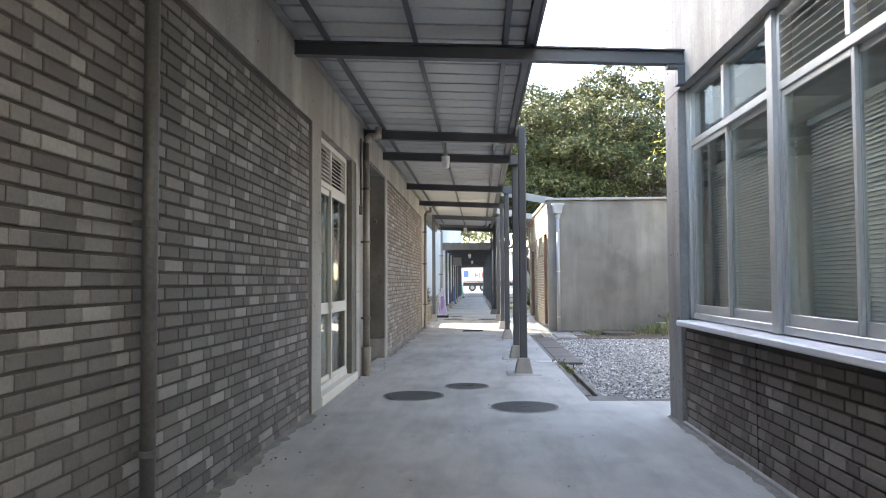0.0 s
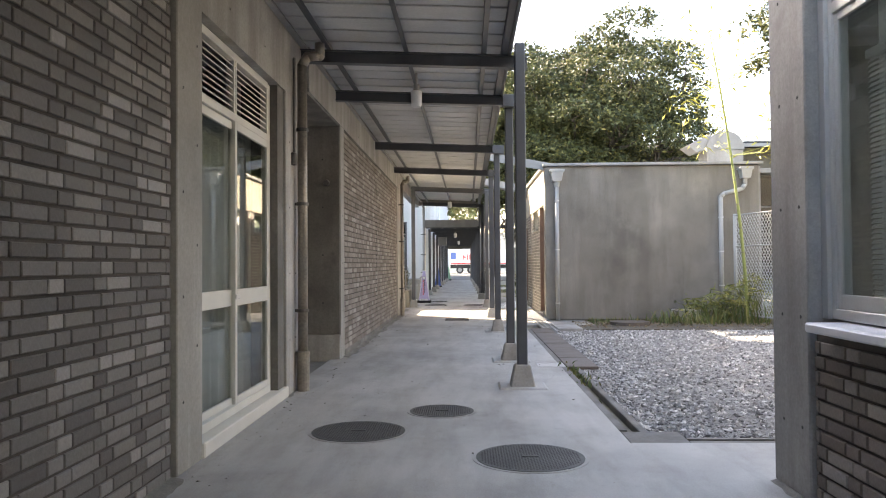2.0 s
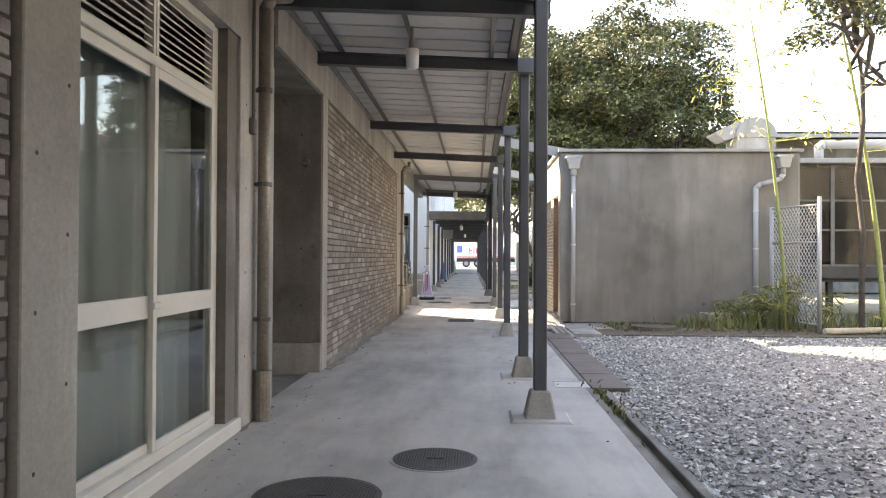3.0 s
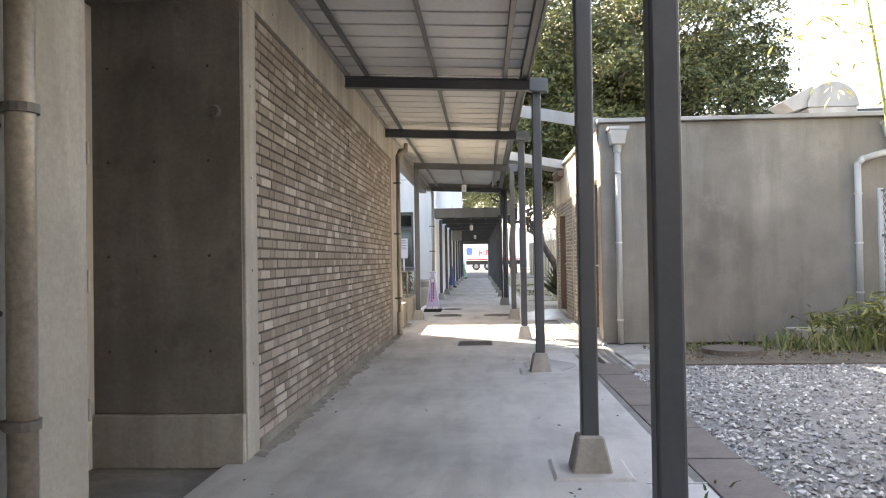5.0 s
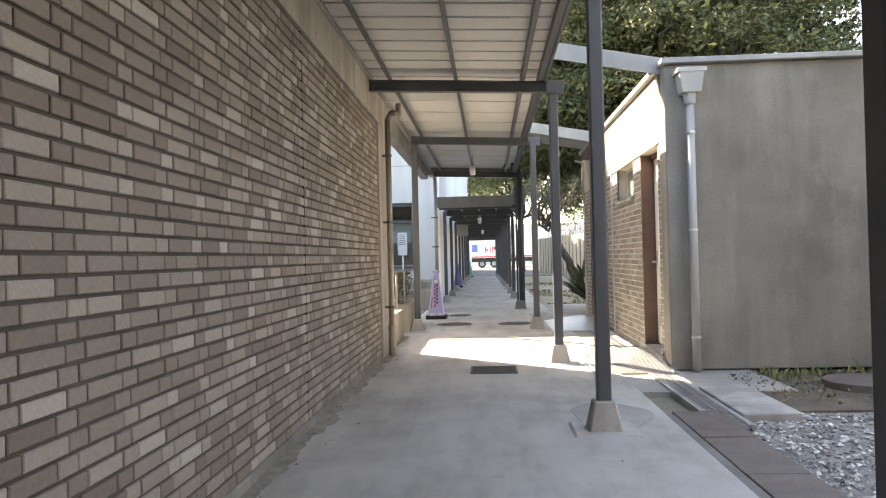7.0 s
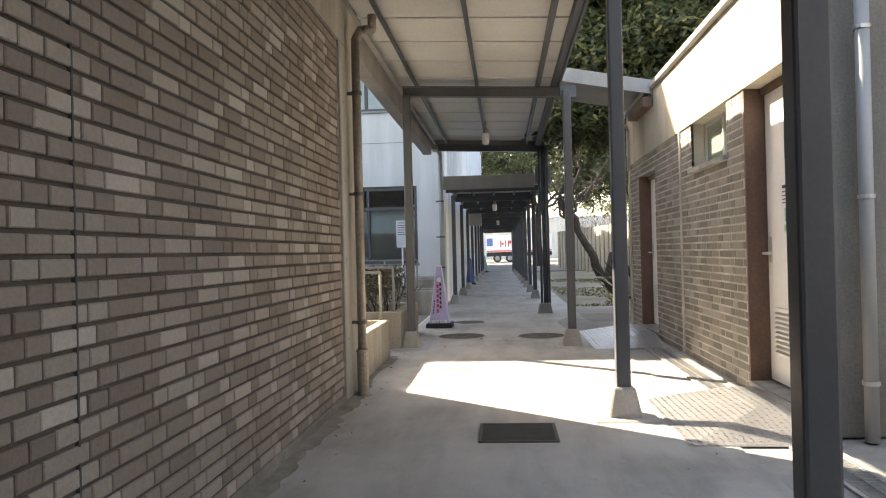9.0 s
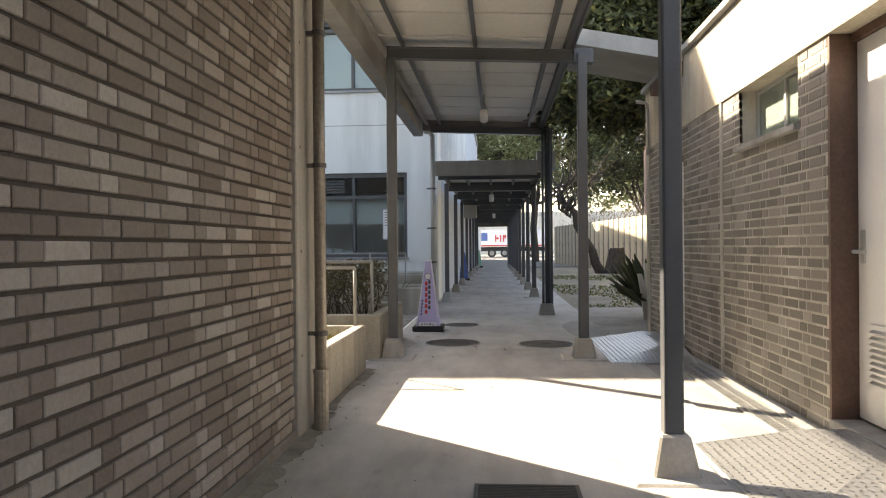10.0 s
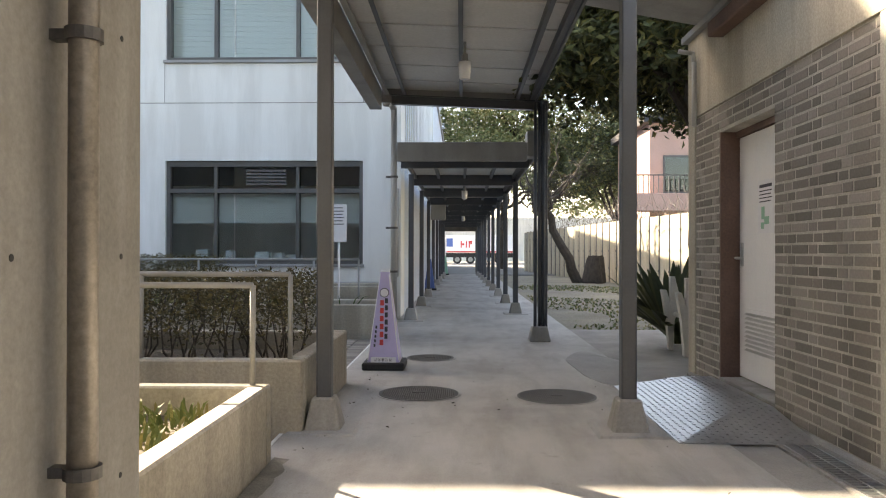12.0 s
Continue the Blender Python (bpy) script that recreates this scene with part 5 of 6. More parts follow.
def big_tree(x, y, cz, rad, lobes, per, leaf, label, trunk_r=0.28, size=0.13, lobe_r=0.75, spread=0.1):
    """A forked trunk whose limbs each end in a rounded lobe of leaf clumps, with gaps between the lobes."""
    d = thing("tree", (x, y, 0), label, "tree")
    bm = bmesh.new()
    fork = Vector((x, y, cz - rad[2] * 0.8))
    limb(bm, (x, y, -0.1), fork, trunk_r, trunk_r * 0.75, 5, 0.06, 10)
    mains = []
    for i in range(9):
        a, e = i * 2.4, 0.25 + 1.1 * ((i * 0.618) % 1)
        tip = fork + Vector((math.cos(a) * math.cos(e) * rad[0] * 0.6, math.sin(a) * math.cos(e) * rad[1] * 0.6, math.sin(e) * rad[2] * 1.0))
        mains += limb(bm, fork + Vector((0, 0, rng.uniform(-0.3, 0.3))), tip, trunk_r * 0.42, 0.05, 6, 0.15)[2:]
    pts = []
    for i in range(lobes):
        a = i * 2.39996
        h = 1 - 1.55 * (i + 0.5) / lobes
        r = math.sqrt(max(0.0, 1 - h * h)) if h > -0.2 else 0.98 - 0.5 * (-h - 0.2)
        k = rng.uniform(0.72, 1.04) if i % 4 else rng.uniform(0.35, 0.6)
        k *= 1 + 0.06 * math.sin(3 * a + 5 * h)
        c = Vector((x + math.cos(a) * r * rad[0] * k, y + math.sin(a) * r * rad[1] * k, cz + h * rad[2] * k))
        near = min(mains, key=lambda m: (m - c).length)
        limb(bm, near, c, 0.045 * trunk_r / 0.28, 0.012, 4, 0.08, 5)
        lr = lobe_r * rng.uniform(0.65, 1.25)
        n = int(per * (lr / lobe_r) ** 2)
        q = rng.normal(size=(n, 3))
        q /= np.linalg.norm(q, axis=1)[:, None]
        q[:, 2] = np.where(q[:, 2] < -0.35, -q[:, 2], q[:, 2])
        q *= (rng.uniform(0.45, 1.0, n) ** 0.5)[:, None] * lr * np.array([1.1, 1.1, 0.72])
        pts.append(q + np.array(c))
    part("trunk", bm, M_BARK, d)
    v, f = leaves(clumps(np.concatenate(pts), spread, 9), size)
    joined("crown", v, f, leaf, d)
    return d


big_tree(4.5, 28.0, 5.75, (3.6, 3.6, 3.05), 120, 80, M_LEAF, "large round evergreen tree behind the outbuilding")
big_tree(2.85, 27.9, 4.5, (2.4, 2.2, 2.6), 190, 110, M_LEAF, "dense dark evergreen tree leaning over the walkway", 0.16)
big_tree(6.6, 16.7, 5.6, (1.1, 1.0, 1.6), 16, 40, M_LEAF, "slender young evergreen tree at the yard edge", 0.05, 0.11, 0.42)
big_tree(2.6, 72, 8.5, (5.5, 4, 5.2), 60, 40, M_FARLEAF, "olive-green trees behind the passage", 0.3, 0.3, 1.3, 0.25)
big_tree(10.5, 71, 7.0, (5, 4, 4.5), 60, 40, M_LEAF, "dark evergreen trees behind the fence", 0.3, 0.3, 1.3, 0.25)
big_tree(-5, 106, 10, (12, 7, 7), 70, 40, M_FARLEAF, "distant olive-green trees beyond the road", 0.4, 0.5, 2.4, 0.4)
big_tree(20, 104, 9, (12, 7, 7), 70, 40, M_FARLEAF, "distant olive-green trees beyond the road", 0.4, 0.5, 2.4, 0.4)


def bare_tree(x, y, label, lean, h, r0, n):
    d = thing("bare_tree", (x, y, 0), label, "tree")
    bm = bmesh.new()
    top = Vector((x + lean, y - 0.5, h))
    limb(bm, (x, y, -0.1), top, r0, r0 * 0.6, 6, 0.07, 9)
    for i in range(n):
        a = rng.uniform(0, 6.28)
        tip = top + Vector((math.cos(a) * rng.uniform(0.6, 2.2), math.sin(a) * rng.uniform(0.6, 2.0), rng.uniform(0.3, 3.0)))
        js = limb(bm, top - Vector((0, 0, rng.uniform(0, 0.5))), tip, r0 * 0.32, 0.012, 5, 0.14, 6)
        for j in js[1:]:
            for k in range(3):
                t2 = j + Vector(rng.normal(size=3)) * 0.55 + Vector((0, 0, 0.3))
                limb(bm, j, t2, 0.012, 0.004, 3, 0.05, 4)
    part("trunk", bm, M_TWIG if n > 14 else M_BARK, d)


bare_tree(4.3, 48.5, "leaning bare winter tree by the fence", -1.5, 3.0, 0.22, 14)
bm = cyl(bmesh.new(), (4.9, 48.3, -0.05), (4.95, 48.3, 1.0), 0.42, 0.3, 14)
for v in bm.verts:
    v.co.x += rng.normal() * 0.05
    v.co.z += rng.normal() * 0.06
solid("tree_stump", bm, M_BARK, "dark rotten tree stump by the fence", "stump")


def fence_top_shrubs():
    d = thing("bare_shrubs", (7.5, 45, 0), "tangle of bare pale twigs behind the fence", "shrub", kind="stuff")
    bm = bmesh.new()
    for i in range(420):
        t = rng.random()
        x, y = 8.5 - 4.4 * t + rng.uniform(0.2, 1.2), 30 + 33 * t
        p = Vector((x, y, 1.9))
        q = p + Vector((rng.normal() * 0.6, rng.normal() * 0.8, rng.uniform(0.7, 1.9)))
        limb(bm, p, q, 0.012, 0.004, 3, 0.12, 4)
    part("twigs", bm, M_TWIG, d)


fence_top_shrubs()


def pink_house():
    d = thing("pink_house", (14, 58, 0), "pink stucco house with a dark balcony rail", "house")
    part("wall", box(9.5, 20, 58, 66, 0, 8), M_PINK, d)
    part("roof", box(9.1, 20.4, 57.6, 66.4, 8.003, 8.4), M_ROOFT, d)
    b = part("balcony", box(8.2, 16, 56.6, 57.99, 3.3, 4.2, b=0.02), M_PINK, d)
    for i in range(30):
        part("baluster", box(8.3 + i * 0.26, 8.34 + i * 0.26, 56.62, 56.66, 4.201, 5.1), M_PIPEDK, b)
    part("rail", box(8.2, 16, 56.6, 56.68, 5.1, 5.16), M_PIPEDK, b)
    for x in (10.2, 13.2):
        w = part("window", box(x, x + 1.8, 57.94, 57.995, 4.3, 6.3), M_PIPEDK, d)
        part("pane", box(x + 0.1, x + 1.7, 57.92, 57.938, 4.4, 6.2), M_GLASSD, w)


pink_house()


def eaves_house():
    d = thing("house", (16, 34, 0), "low house with a dark tiled roof and deep eaves", "house")
    part("wall", box(8.5, 24, 32, 40, 0, 5.6), M_CONC_D, d)
    bm = bmesh.new()
    vs = [bm.verts.new(p) for p in ((7.4, 30.8, 5.5), (25, 30.8, 5.5), (25, 36, 6.1), (7.4, 36, 6.1), (25, 41, 5.5), (7.4, 41, 5.5))]
    bm.faces.new((vs[0], vs[1], vs[2], vs[3]))
    bm.faces.new((vs[3], vs[2], vs[4], vs[5]))
    g = bmesh.ops.extrude_face_region(bm, geom=bm.faces[:])
    bmesh.ops.translate(bm, vec=(0, 0, 0.18), verts=[v for v in g["geom"] if isinstance(v, bmesh.types.BMVert)])
    bmesh.ops.recalc_face_normals(bm, faces=bm.faces[:])
    part("roof", bm, M_ROOFT, d)
    for x in (9.5, 12.5, 15.5, 18.5):
        w = part("window", box(x, x + 1.6, 31.93, 31.995, 3.2, 4.6), M_ALU, d)
        part("pane", box(x + 0.08, x + 1.52, 31.91, 31.928, 3.28, 4.52), M_GLASSD, w)
    part("gutter", box(7.4, 25, 30.7, 30.8, 5.46, 5.58), M_STEEL_L, d)


eaves_house()


def annex():
    """A dark shed on short legs, with a framed front of dusty dark panels."""
    d = thing("annex", (8.5, 21, 0), "dark timber-framed shed with dusty panels on short legs", "shed")
    X0, X1, Y = 6.5, 12.0, 20.5
    part("back_wall", box(X0, X1, 22.5, 22.7, 0.8, 3.25), M_CONC_D, d)
    part("side_wall", box(X0, X0 + 0.08, Y + 0.12, 22.49, 0.8, 3.25), M_CONC_D, d)
    part("floor", box(X0, X1, Y + 0.1, 22.5, 0.72, 0.795), M_WOODDK, d)
    part("roof", box(X0 - 0.15, X1 + 0.2, Y - 0.3, 22.9, 3.253, 3.36, b=0.01), M_STEEL_L, d)
    part("skirt", box(X0, X1, Y - 0.02, Y + 0.06, 0.80, 1.06, b=0.006), M_WOODDK, d)
    for i in range(5):
        x = X0 + i * 1.35
        part("upright", box(x, x + 0.08, Y, Y + 0.09, 1.062, 3.25, b=0.005), M_CONC_D, d)
        part("leg", box(x + 0.02, x + 0.14, Y + 0.2, Y + 0.32, -0.06, 0.72, b=0.006), M_WOODDK, d)
    for i in range(4):
        x = X0 + 0.08 + i * 1.35
        for z0, z1 in ((1.10, 1.82), (1.86, 2.46), (2.50, 3.2)):
            pn = part("panel", box(x + 0.003, x + 1.267, Y + 0.05, Y + 0.062, z0, z1), M_WOODDK, d)
            part("pane", box(x + 0.003, x + 1.267, Y + 0.036, Y + 0.042, z0, z1), M_GLASSD, pn, "dusty dark pane")
    for z in (1.062, 1.82, 2.46, 3.2):
        part("rail", box(X0 + 0.08, X1, Y + 0.01, Y + 0.07, z, z + 0.04), M_CONC_D, d)
    solid("shed_duct", tube(bmesh.new(), [(7.9, 21.2, 3.36), (7.9, 21.2, 3.72), (8.0, 21.2, 3.8), (11.0, 21.2, 3.8)], 0.1, 14), M_PVC, "pale bent duct pipe on the shed roof", "pipe", smooth=True)


annex()


def lattice_gate():
    """A leaf of diamond mesh hung between two galvanised posts, turned out into the yard."""
    d = thing("lattice_gate", (5.85, 16.9, 0), "standing galvanised diamond-mesh gate panel in the weeds", "gate")
    a, b = Vector((5.92, 16.72, 0)), Vector((5.62, 17.98, 0))
    u = (b - a).normalized()
    n = Vector((u.y, -u.x, 0)) * 0.004
    w = (b - a).length
    for q, h in ((a, 2.26), (b, 2.16)):
        part("post", cyl(bmesh.new(), q + Vector((0, 0, -0.03)), q + Vector((0, 0, h)), 0.034, seg=12), M_PVC, d, smooth=True)
    for z in (0.12, 1.5, 2.13):
        part("bar", cyl(bmesh.new(), a + Vector((0, 0, z)), b + Vector((0, 0, z)), 0.016, seg=8), M_PVC, d, smooth=True)
    step, slope_ = 0.085, 1.35
    for s in (1, -1):
        k = -int(2.0 / slope_ / step) - 1
        while k * step < w:
            t0, z0 = k * step, 0.13
            if t0 < 0:
                z0, t0 = z0 - t0 * slope_, 0.0
            t1 = min(w, t0 + (2.12 - z0) / slope_)
            if t1 - t0 > 0.03 and z0 < 2.1:
                z1 = z0 + (t1 - t0) * slope_
                p0, p1 = (t0, t1) if s > 0 else (w - t0, w - t1)
                part("mesh_wire", cyl(bmesh.new(), a + u * p0 + n * s + Vector((0, 0, z0)), a + u * p1 + n * s + Vector((0, 0, z1)), 0.0055, seg=5), M_GALVW, d)
            k += 1


lattice_gate()


def bamboo(x, y, lx, h, n, label, r=0.038):
    d = thing("bamboo", (x, y, 0), label, "bamboo")
    bm = bmesh.new()
    pts = [Vector((x + lx * (t / 12) ** 1.5, y - 0.3 * (t / 12), h * t / 12 - 0.03)) for t in range(13)]
    loft(bm, pts, [r * (1 - i * 0.055) for i in range(13)], 10)
    part("culm", bm, M_BAMBOO, d, smooth=True)
    for i in range(1, 12):
        axis = (pts[i + 1] - pts[i]).normalized() * 0.008
        k = r * (1 - i * 0.055) * 1.16
        part("node", cyl(bmesh.new(), pts[i] - axis, pts[i] + axis, k, seg=12), M_TWIG, d)
    bm = bmesh.new()
    tips = []
    for i in range(7, 13):
        for k in range(4):
            q = pts[i] + Vector((rng.normal() * 0.45, rng.normal() * 0.45, rng.uniform(-0.1, 0.5)))
            cyl(bm, pts[i], q, 0.006, 0.003, 5)
            tips.append(np.array(q))
    tagged(part("twigs", bm, M_BAMBOO, d), kind="stuff")
    v, f = leaves(clumps(np.array(tips), 0.2, n), 0.17, 0.5, 0.2)
    joined("leaf_sprays", v, f, M_LEAFY, d)


bamboo(5.62, 17.35, -0.75, 5.6, 14, "leaning bamboo with bright yellow-green leaves")
bamboo(7.05, 16.9, -0.85, 5.2, 3, "bare leaning bamboo culm beside the shed", 0.05)


def bamboo_shoots():
    """Low bamboo grass round the gate's foot."""
    c = []
    for cx, cy, n, h in ((5.3, 17.55, 26, 0.75), (5.75, 17.3, 26, 0.95), (4.75, 17.7, 20, 0.45), (6.15, 16.95, 10, 0.7)):
        for i in range(n):
            top = np.array([cx + rng.normal() * 0.25, cy + rng.normal() * 0.16, h * rng.uniform(0.35, 1.0)])
            c.append(top)
    v, f = leaves(clumps(np.array(c), 0.09, 9), 0.2, 0.35, 0.17)
    v[:, 1] = np.minimum(v[:, 1], 18.17)
    v[:, 2] = np.maximum(v[:, 2], -0.02)
    joined("bamboo_grass", v, f, M_SHOOT, None, "low green bamboo grass round the gate foot", "bamboo grass")


bamboo_shoots()


def weeds():
    c = []
    for cx, cy, n, sx, sy, h in ((5.3, 17.6, 170, 0.4, 0.25, 0.42), (3.4, 17.85, 110, 0.9, 0.15, 0.1), (4.5, 17.6, 150, 0.35, 0.25, 0.25), (3.0, 17.5, 60, 0.5, 0.3, 0.06), (1.33, 10.4, 60, 0.05, 0.4, 0.07), (7.0, 17.4, 200, 0.6, 0.4, 0.3), (-4, 28.6, 300, 0.8, 0.15, 0.3), (-3.5, 21.2, 260, 0.6, 0.3, 0.12), (-2.3, 21.4, 500, 0.5, 0.3, 0.09)):
        base = 0.3 if cy > 19 else -0.03
        x, y = cx + rng.normal(size=n) * sx, cy + rng.normal(size=n) * sy
        y = np.clip(y, 16.3, 18.15) if 16 < cy < 18.2 else y
        x = np.maximum(x, 2.6 + 0.1 * rng.random(n)) if 16 < cy < 18.2 else x
        if 20 < cy < 22:
            x, y = np.clip(x, -8.0, -1.68 - 0.2 * rng.random(n)), np.clip(y, 20.45, 21.85)
        hh = h * rng.uniform(0.4, 1.3, n)
        dx, dy = rng.normal(size=n) * hh * 0.45, rng.normal(size=n) * hh * 0.45
        for i in range(n):
            c.append((x[i], y[i], base, dx[i], dy[i], hh[i]))
    vs, fs = [], []
    for x, y, b, dx, dy, h in c:
        k = len(vs)
        w = 0.008 + 0.01 * h
        vs += [(x - w, y, b), (x + w, y, b), (x + dx * 0.5 + w * 0.8, y + dy * 0.5, b + h * 0.7), (x + dx * 0.5 - w * 0.8, y + dy * 0.5, b + h * 0.7), (x + dx, y + dy, b + h * 0.9)]
        fs += [(k, k + 1, k + 2, k + 3), (k + 3, k + 2, k + 4)]
    joined("weeds", vs, fs, M_GRASS, None, "tufts of green and dry weeds at the wall foot", "weeds")


weeds()


def lawn():
    n = 5000
    x, y = rng.uniform(1.4, 7.0, n), rng.uniform(29.5, 46, n)
    keep = (np.sin(x * 1.3 + y * 0.5) + np.sin(y * 0.9) > -0.3)
    x, y = x[keep], y[keep]
    n = len(x)
    h = rng.uniform(0.01, 0.035, n)
    p = np.stack([x, y, np.full(n, -0.06)], axis=1)
    w = np.stack([np.full(n, 0.02), rng.normal(size=n) * 0.02, np.zeros(n)], axis=1)
    t = p + np.stack([rng.normal(size=n) * 0.03, rng.normal(size=n) * 0.03, h + 0.02], axis=1)
    v = np.stack([p - w, p + w, t], axis=1).reshape(-1, 3)
    joined("lawn", v, np.arange(n * 3).reshape(-1, 3), M_GRASS, None, "thin patchy grass of the garden", "grass")


lawn()
solid("wood_log", cyl(bmesh.new(), (5.9, 16.5, 0.03), (7.3, 16.8, 0.05), 0.055, 0.045, 10), M_FENCE, "pale fallen log on the soil", "log")
solid("stone_block", box(4.35, 5.35, 17.7, 18.15, -0.03, 0.22, b=0.015), M_PLANTER, "low pale concrete block against the grey wall", "block")
solid("soil_cover", cyl(bmesh.new(), (3.3, 17.2, -0.03), (3.3, 17.2, 0.04), 0.38, seg=32), M_RUSTPL, "dark rusty round cover in the soil", "cover")


def prism(pts, y0, y1, b=0.006):
    """A flat outline in x and z, drawn out along y, with eased edges."""
    bm = bmesh.new()
    bm.faces.new([bm.verts.new((x, y0, z)) for x, z in pts])
    g = bmesh.ops.extrude_face_region(bm, geom=bm.faces[:])
    bmesh.ops.translate(bm, vec=(0, y1 - y0, 0), verts=[v for v in g["geom"] if isinstance(v, bmesh.types.BMVert)])
    bmesh.ops.recalc_face_normals(bm, faces=bm.faces[:])
    bmesh.ops.bevel(bm, geom=bm.edges[:], offset=b, segments=1, affect="EDGES")
    return bm


def bench(x, y):
    """Moulded concrete garden seat: forked end supports, a slab seat and an arched front."""
    d = thing("garden_bench", (x, y, 0), "pale moulded concrete garden bench with arched legs", "bench")
    fork = ((0.0, 0.0), (0.055, 0.0), (0.065, 0.36), (0.16, 0.50), (0.07, 0.88), (0.015, 0.88), (0.02, 0.55), (-0.03, 0.72), (-0.09, 0.72), (-0.03, 0.36))
    for yy in (y + 0.62, y + 1.25):
        part("support", prism([(x + a, z) for a, z in fork], yy, yy + 0.09), M_PALECONC, d)
    part("seat", box(x + 0.05, x + 0.46, y + 0.1, y + 1.34, 0.40, 0.46, b=0.012), M_PALECONC, d)
    arch = [(0.06, 0.0), (0.11, 0.0)]
    for c in (0.175, 0.345):
        arch += [(c + 0.055 * math.cos(k), 0.24 + 0.09 * math.sin(k)) for k in (math.pi, 2.4, 1.57, 0.75, 0.0)]
        arch += [(c + 0.055, 0.0), (c + 0.115, 0.0)] if c < 0.2 else [(c + 0.055, 0.0)]
    arch += [(0.45, 0.0), (0.45, 0.397), (0.06, 0.397)]
    part("arched_front", prism([(x + a, z) for a, z in arch], y, y + 0.10, 0.004), M_PALECONC, d)
    part("backrest", prism([(x + 0.2, 0.463), (x + 0.29, 0.463), (x + 0.28, 0.80), (x + 0.215, 0.80)], y + 0.1, y + 0.22), M_PALECONC, d)


bench(2.08, 25.75)


def agave(x, y):
    """A dense clump of broad pointed leaves."""
    d = thing("broad_leaved_plant", (x, y, 0), "dark green clump of broad pointed leaves", "plant")
    vs, fs = [], []
    for i in range(70):
        a, e = i * 2.4, 0.25 + 1.2 * ((i * 0.618) % 1)
        L = rng.uniform(0.85, 1.4)
        side = Vector((-math.sin(a), math.cos(a), 0))
        k = len(vs)
        for m in range(7):
            t = m / 6
            r = 0.04 + math.cos(e) * L * t
            z = 0.02 + math.sin(e) * L * t - 0.35 * t * t * math.cos(e)
            p = Vector((x + math.cos(a) * r, y + math.sin(a) * r, max(z, 0.0)))
            w = 0.085 * math.sin(math.pi * (0.12 + 0.88 * t)) ** 0.8 + 0.002
            vs += [tuple(p - side * w), tuple(p + Vector((0, 0, -0.03 * w / 0.08))), tuple(p + side * w)]
        for m in range(6):
            q = k + m * 3
            fs += [(q, q + 1, q + 4, q + 3), (q + 1, q + 2, q + 5, q + 4)]
    joined("foliage", vs, fs, M_LEAF, d)


agave(2.35, 27.6)
solid("swan_pipe", tube(bmesh.new(), [(1.765, 25.0, 2.35), (1.765, 25.0, 2.95), (1.75, 25.0, 3.03), (1.62, 25.0, 3.05)], 0.022, 10), M_PVC, "pale bent vent pipe on the outbuilding corner", "pipe", smooth=True)

solid("timber_beam", box(1.66, RB - 0.016, 23.2, 24.3, 2.98, 3.11, b=0.012), M_WOODBR, "short weathered brown timber beam above the steel door", "beam")


def hood_vent():
    x, y, z = 6.75, 22.2, 4.05
    d = thing("roof_hood", (x, y, 3.36), "pale half-round roof ventilator hood on a duct", "vent")
    bm = cyl(bmesh.new(), (x, y - 0.4, z), (x, y + 0.4, z), 0.48, seg=32)
    bmesh.ops.bisect_plane(bm, geom=bm.verts[:] + bm.edges[:] + bm.faces[:], plane_co=(0, 0, z), plane_no=(0, 0, 1), clear_inner=True)
    part("hood", bm, M_STEEL_L, d)
    part("mouth", prism([(x - 0.95, z + 0.12), (x - 0.72, z - 0.06), (x - 0.3, z + 0.05), (x - 0.35, z + 0.42)], y - 0.35, y + 0.35), M_STEEL_L, d, "square slanting hood mouth")
    part("curb", box(x - 0.45, x + 0.45, y - 0.38, y + 0.38, 3.362, z, b=0.01), M_CONC, d)


hood_vent()
solid("blue_building", box(-14, -1.9, 66, 84, 0, 13), M_PALEBLUE, "pale blue-grey building far behind", "building", kind="structure")

# ---- brickwork ----
C, L, S, J, JZ = 0.0713, 0.232, 0.112, 0.010, 0.0145


def brick_rows(u0, u1, z0, z1, holes=(), joint=J):
    return [(u, z - (JZ - joint) / 2, l) for u, z, l in courses(u0, u1, z0, z1, C, L, S, joint, holes)]


solid("expansion_joint", box(W2 - 0.012, W2 + 0.0015, 15.62, 15.63, 0.07, 2.93), M_DARK, "thin dark movement joint in the brick wall", "joint", kind="structure")
solid("expansion_joint_2", box(RF - 0.0015, RF + 0.012, 4.42, 4.43, 0.03, 0.84), M_DARK, "thin dark movement joint in the low brick wall", "joint", kind="structure")


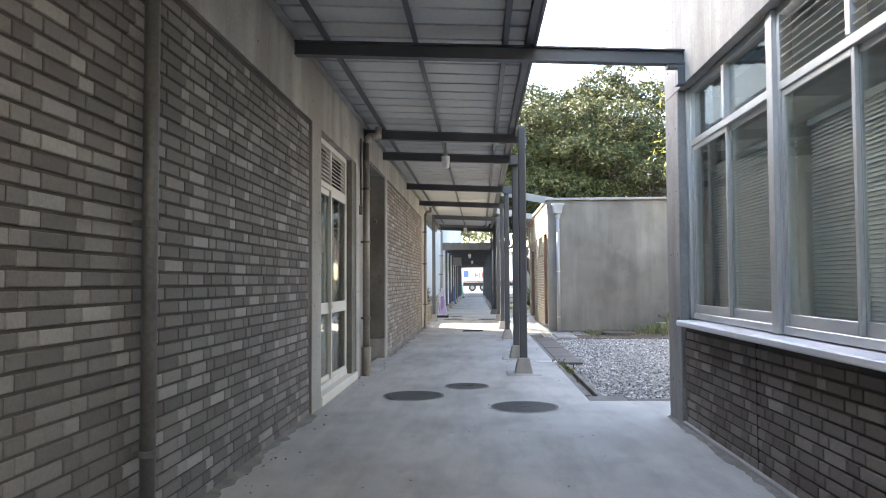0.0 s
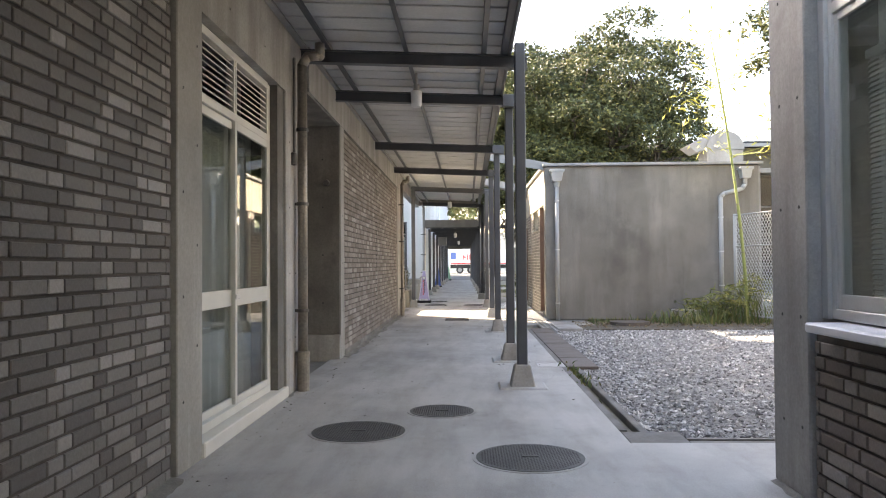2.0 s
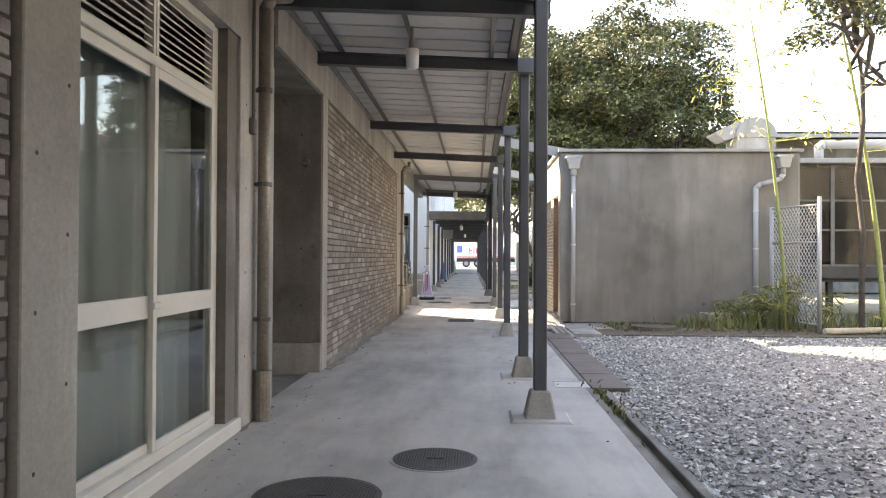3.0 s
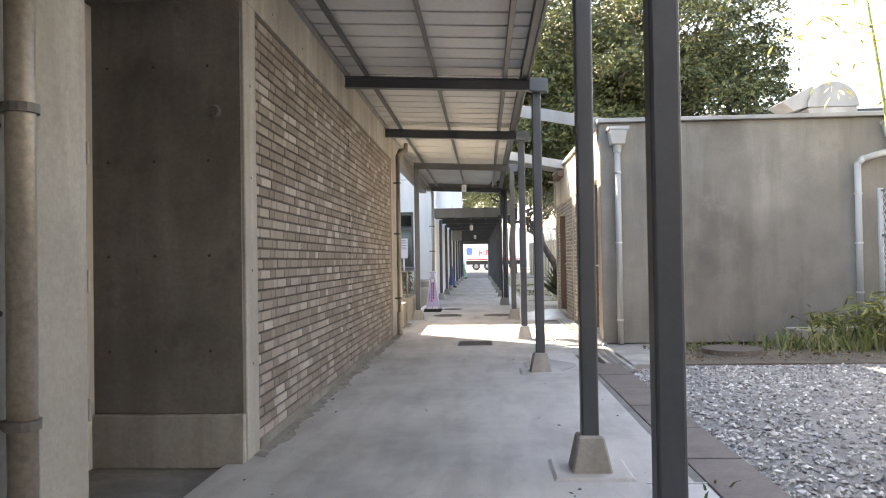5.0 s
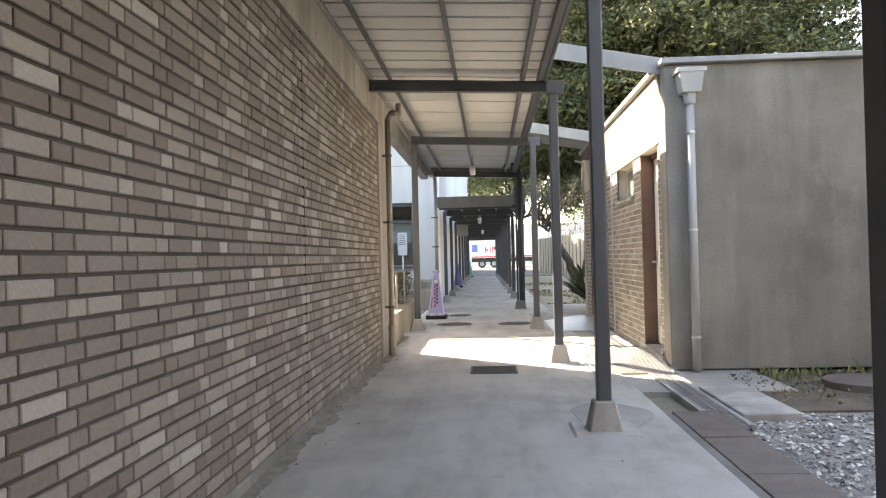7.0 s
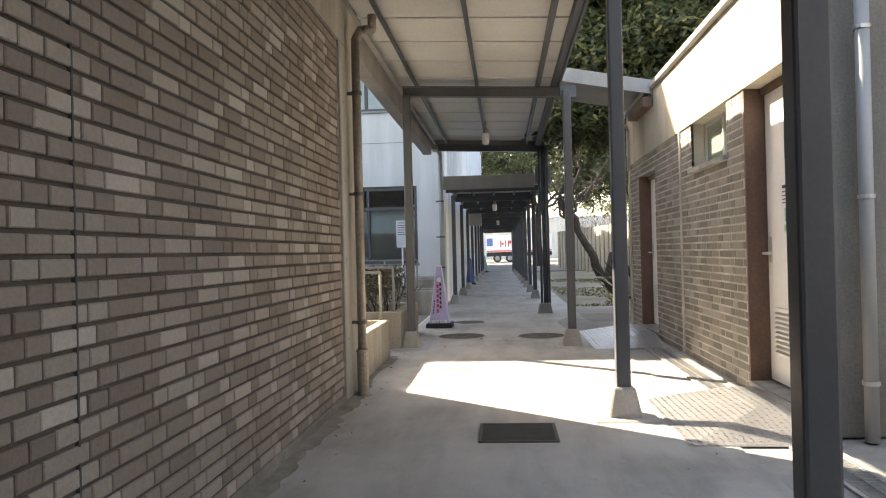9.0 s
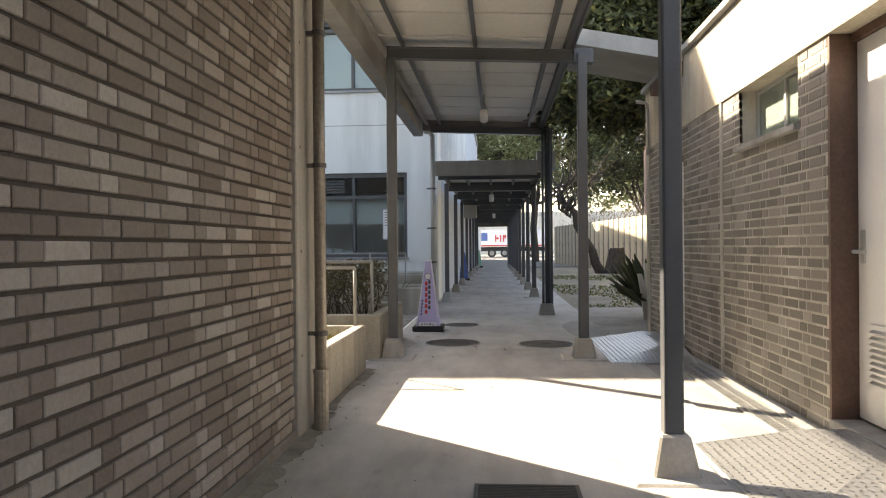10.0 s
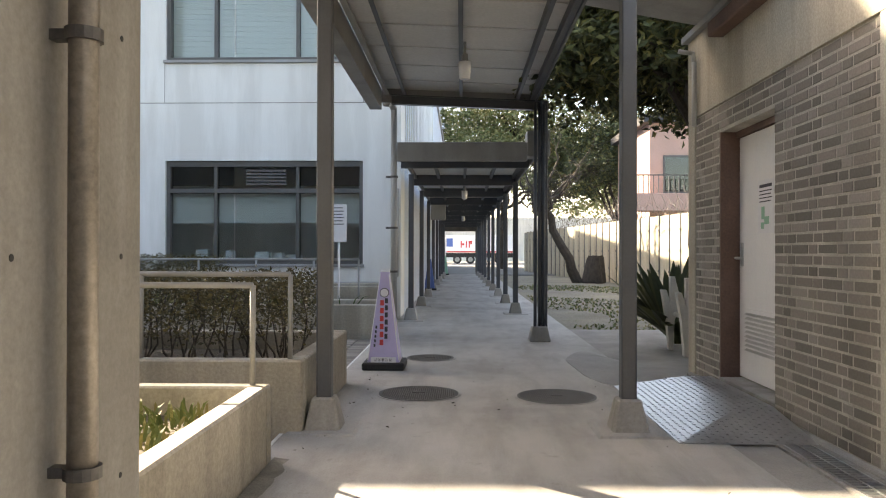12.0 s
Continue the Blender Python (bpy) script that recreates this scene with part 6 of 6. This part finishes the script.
def tie_holes():
    """Small dark formwork holes in the bare concrete."""
    bm = bmesh.new()
    spots = [(W1 + 0.02, 6.62, z) for z in (0.4, 1.0, 1.6, 2.2)] + [(W1 + 0.02, 6.84, z) for z in (0.7, 1.3, 1.9, 2.5)]
    spots += [(W1 + 0.02, y, z) for y in (9.2, 9.42) for z in (0.5, 1.1, 1.7, 2.3)] + [(W2 + 0.016, y, z) for y in (19.55, 20.1) for z in (0.5, 1.15, 1.8, 2.45)]
    spots += [(W2 + 0.012, 12.5 + k * 0.9, 3.05) for k in range(8)] + [(W1 + 0.012, 1.2 + k * 0.9, 2.95) for k in range(9)] + [(W2 + 0.016, 11.93, z) for z in (0.6, 1.2, 1.8, 2.4)]
    for x, y, z in spots:
        cyl(bm, (x - 0.01, y, z), (x + 0.0015, y, z), 0.009, seg=10)
    for y in (6.2, 6.42):
        for z in (0.35, 0.9, 1.45, 2.0, 2.55, 3.1, 3.5):
            cyl(bm, (RF - 0.0215, y, z), (RF - 0.01, y, z), 0.009, seg=10)
    for x in (-1.65, -2.0, -2.3):
        for z in (0.7, 1.3, 1.9, 2.5):
            cyl(bm, (x, 11.7785, z), (x, 11.79, z), 0.01, seg=10)
    tagged(solid("tie_holes", bm, M_DARK, "small dark formwork holes in bare concrete", "hole"), kind="stuff")


tie_holes()


def floor_litter():
    """Dry leaf scraps and grit on the walkway."""
    n = 260
    p = np.stack([rng.uniform(-1.4, 1.1, n), rng.uniform(3.0, 27, n), np.full(n, 0.004)], axis=1)
    m = rng.random(n) < 0.6
    p[m, 0] = -1.38 + np.abs(rng.normal(size=m.sum())) * 0.12
    v, f = leaves(p, 0.028, 0.0, 0.5)
    v[:, 2] = np.clip(v[:, 2], 0.002, 0.012)
    joined("leaf_litter", v, f, M_BARK, None, "scattered dry leaf scraps on the walkway", "litter")


floor_litter()


def grime_edge(x, y0, y1, sign, w):
    """Mossy dirt with a ragged edge along a wall foot."""
    bm = bmesh.new()
    n = int((y1 - y0) / 0.05)
    rows = []
    for i in range(n + 1):
        y = y0 + (y1 - y0) * i / n
        ww = w * (0.35 + 0.9 * abs(noise.noise(Vector((x, y * 1.7, 0.3)))) + 0.7 * abs(noise.noise(Vector((x, y * 6.0, 2.0)))))
        rows.append((bm.verts.new((x, y, 0.012)), bm.verts.new((x + sign * ww * 0.5, y, 0.006)), bm.verts.new((x + sign * ww, y, 0.0008))))
    for a, b in zip(rows, rows[1:]):
        for k in (0, 1):
            bm.faces.new((a[k], a[k + 1], b[k + 1], b[k]))
    bmesh.ops.recalc_face_normals(bm, faces=bm.faces[:])
    solid("dirt_edge", bm, M_GRIME, "dark mossy dirt along the wall foot", "dirt", kind="structure")


grime_edge(W1, -4, 6.5, 1, 0.1)
grime_edge(W1, 9.05, 9.95, 1, 0.07)
grime_edge(W2 + 0.016, 11.9, 20.2, 1, 0.12)
grime_edge(RF - 0.03, -2, 6.5, -1, 0.07)
grime_edge(-1.46, 20.26, 22.1, 1, 0.1)


def soil_leaves():
    n = 2600
    p = np.stack([rng.uniform(2.2, 8.5, n), 16.3 + 1.8 * rng.random(n) ** 0.7, np.full(n, -0.015)], axis=1)
    v, f = leaves(p, 0.05, 0.0, 0.45)
    v[:, 2] = np.clip(v[:, 2], -0.022, 0.02)
    joined("dry_leaves", v, f, M_DRYLEAF, None, "dry brown fallen leaves on the soil strip", "leaves")


soil_leaves()
d = thing("floor_patch", (0.9, 16.3, 0), "old darker cement repair patches in the floor", "patch", kind="structure")
for x, y, rx, ry in ((0.80, 16.0, 0.30, 0.5), (1.0, 25.6, 0.3, 1.1)):
    bm = bmesh.new()
    vs = [bm.verts.new((x + rx * math.cos(a) * (1 + 0.12 * math.sin(3 * a + 1)), y + ry * math.sin(a) * (1 + 0.1 * math.cos(4 * a)), 0.0035)) for a in [k * 0.2618 for k in range(24)]]
    bm.faces.new(vs)
    g = bmesh.ops.extrude_face_region(bm, geom=bm.faces[:])
    bmesh.ops.translate(bm, vec=(0, 0, -0.02), verts=[q for q in g["geom"] if isinstance(q, bmesh.types.BMVert)])
    bmesh.ops.recalc_face_normals(bm, faces=bm.faces[:])
    part("patch", bm, M_PATCH, d)

# first left wall takes the darkened brick copy
brick_face(wall_1, W1, 1, brick_rows(-2.0, 6.49, 0.0, 2.745), C - JZ, (3.6, 6.5, 0.6, 2.0), (M_BRICK_SHADED, M_BRICKS_SHADED), L, S)
brick_face(wall_2, W2, 1, brick_rows(12.06, 19.42, 0.07, 2.935), C - JZ, (12.0, 15.0, 0.8, 2.2), (M_BRICK, M_BRICKS), L, S)
brick_face(wall_3, RF, -1, brick_rows(-2.0, 6.1, 0.02, 0.84), C - JZ, (3.0, 6.15, 0.0, 0.9), (M_BRICK, M_BRICKS), L, S)
holes = [(18.74, 19.7, 0, 2.5), (23.3, 24.45, 0, 2.2), (20.16, 21.4, 1.94, 2.5)]
brick_face(wall_4, RB, -1, brick_rows(18.5, 25.1, 0.02, 2.44, holes, 0.015), C - JZ, (19.7, 22.2, 0.5, 1.7), (M_OLD, M_OLDS), L, S)
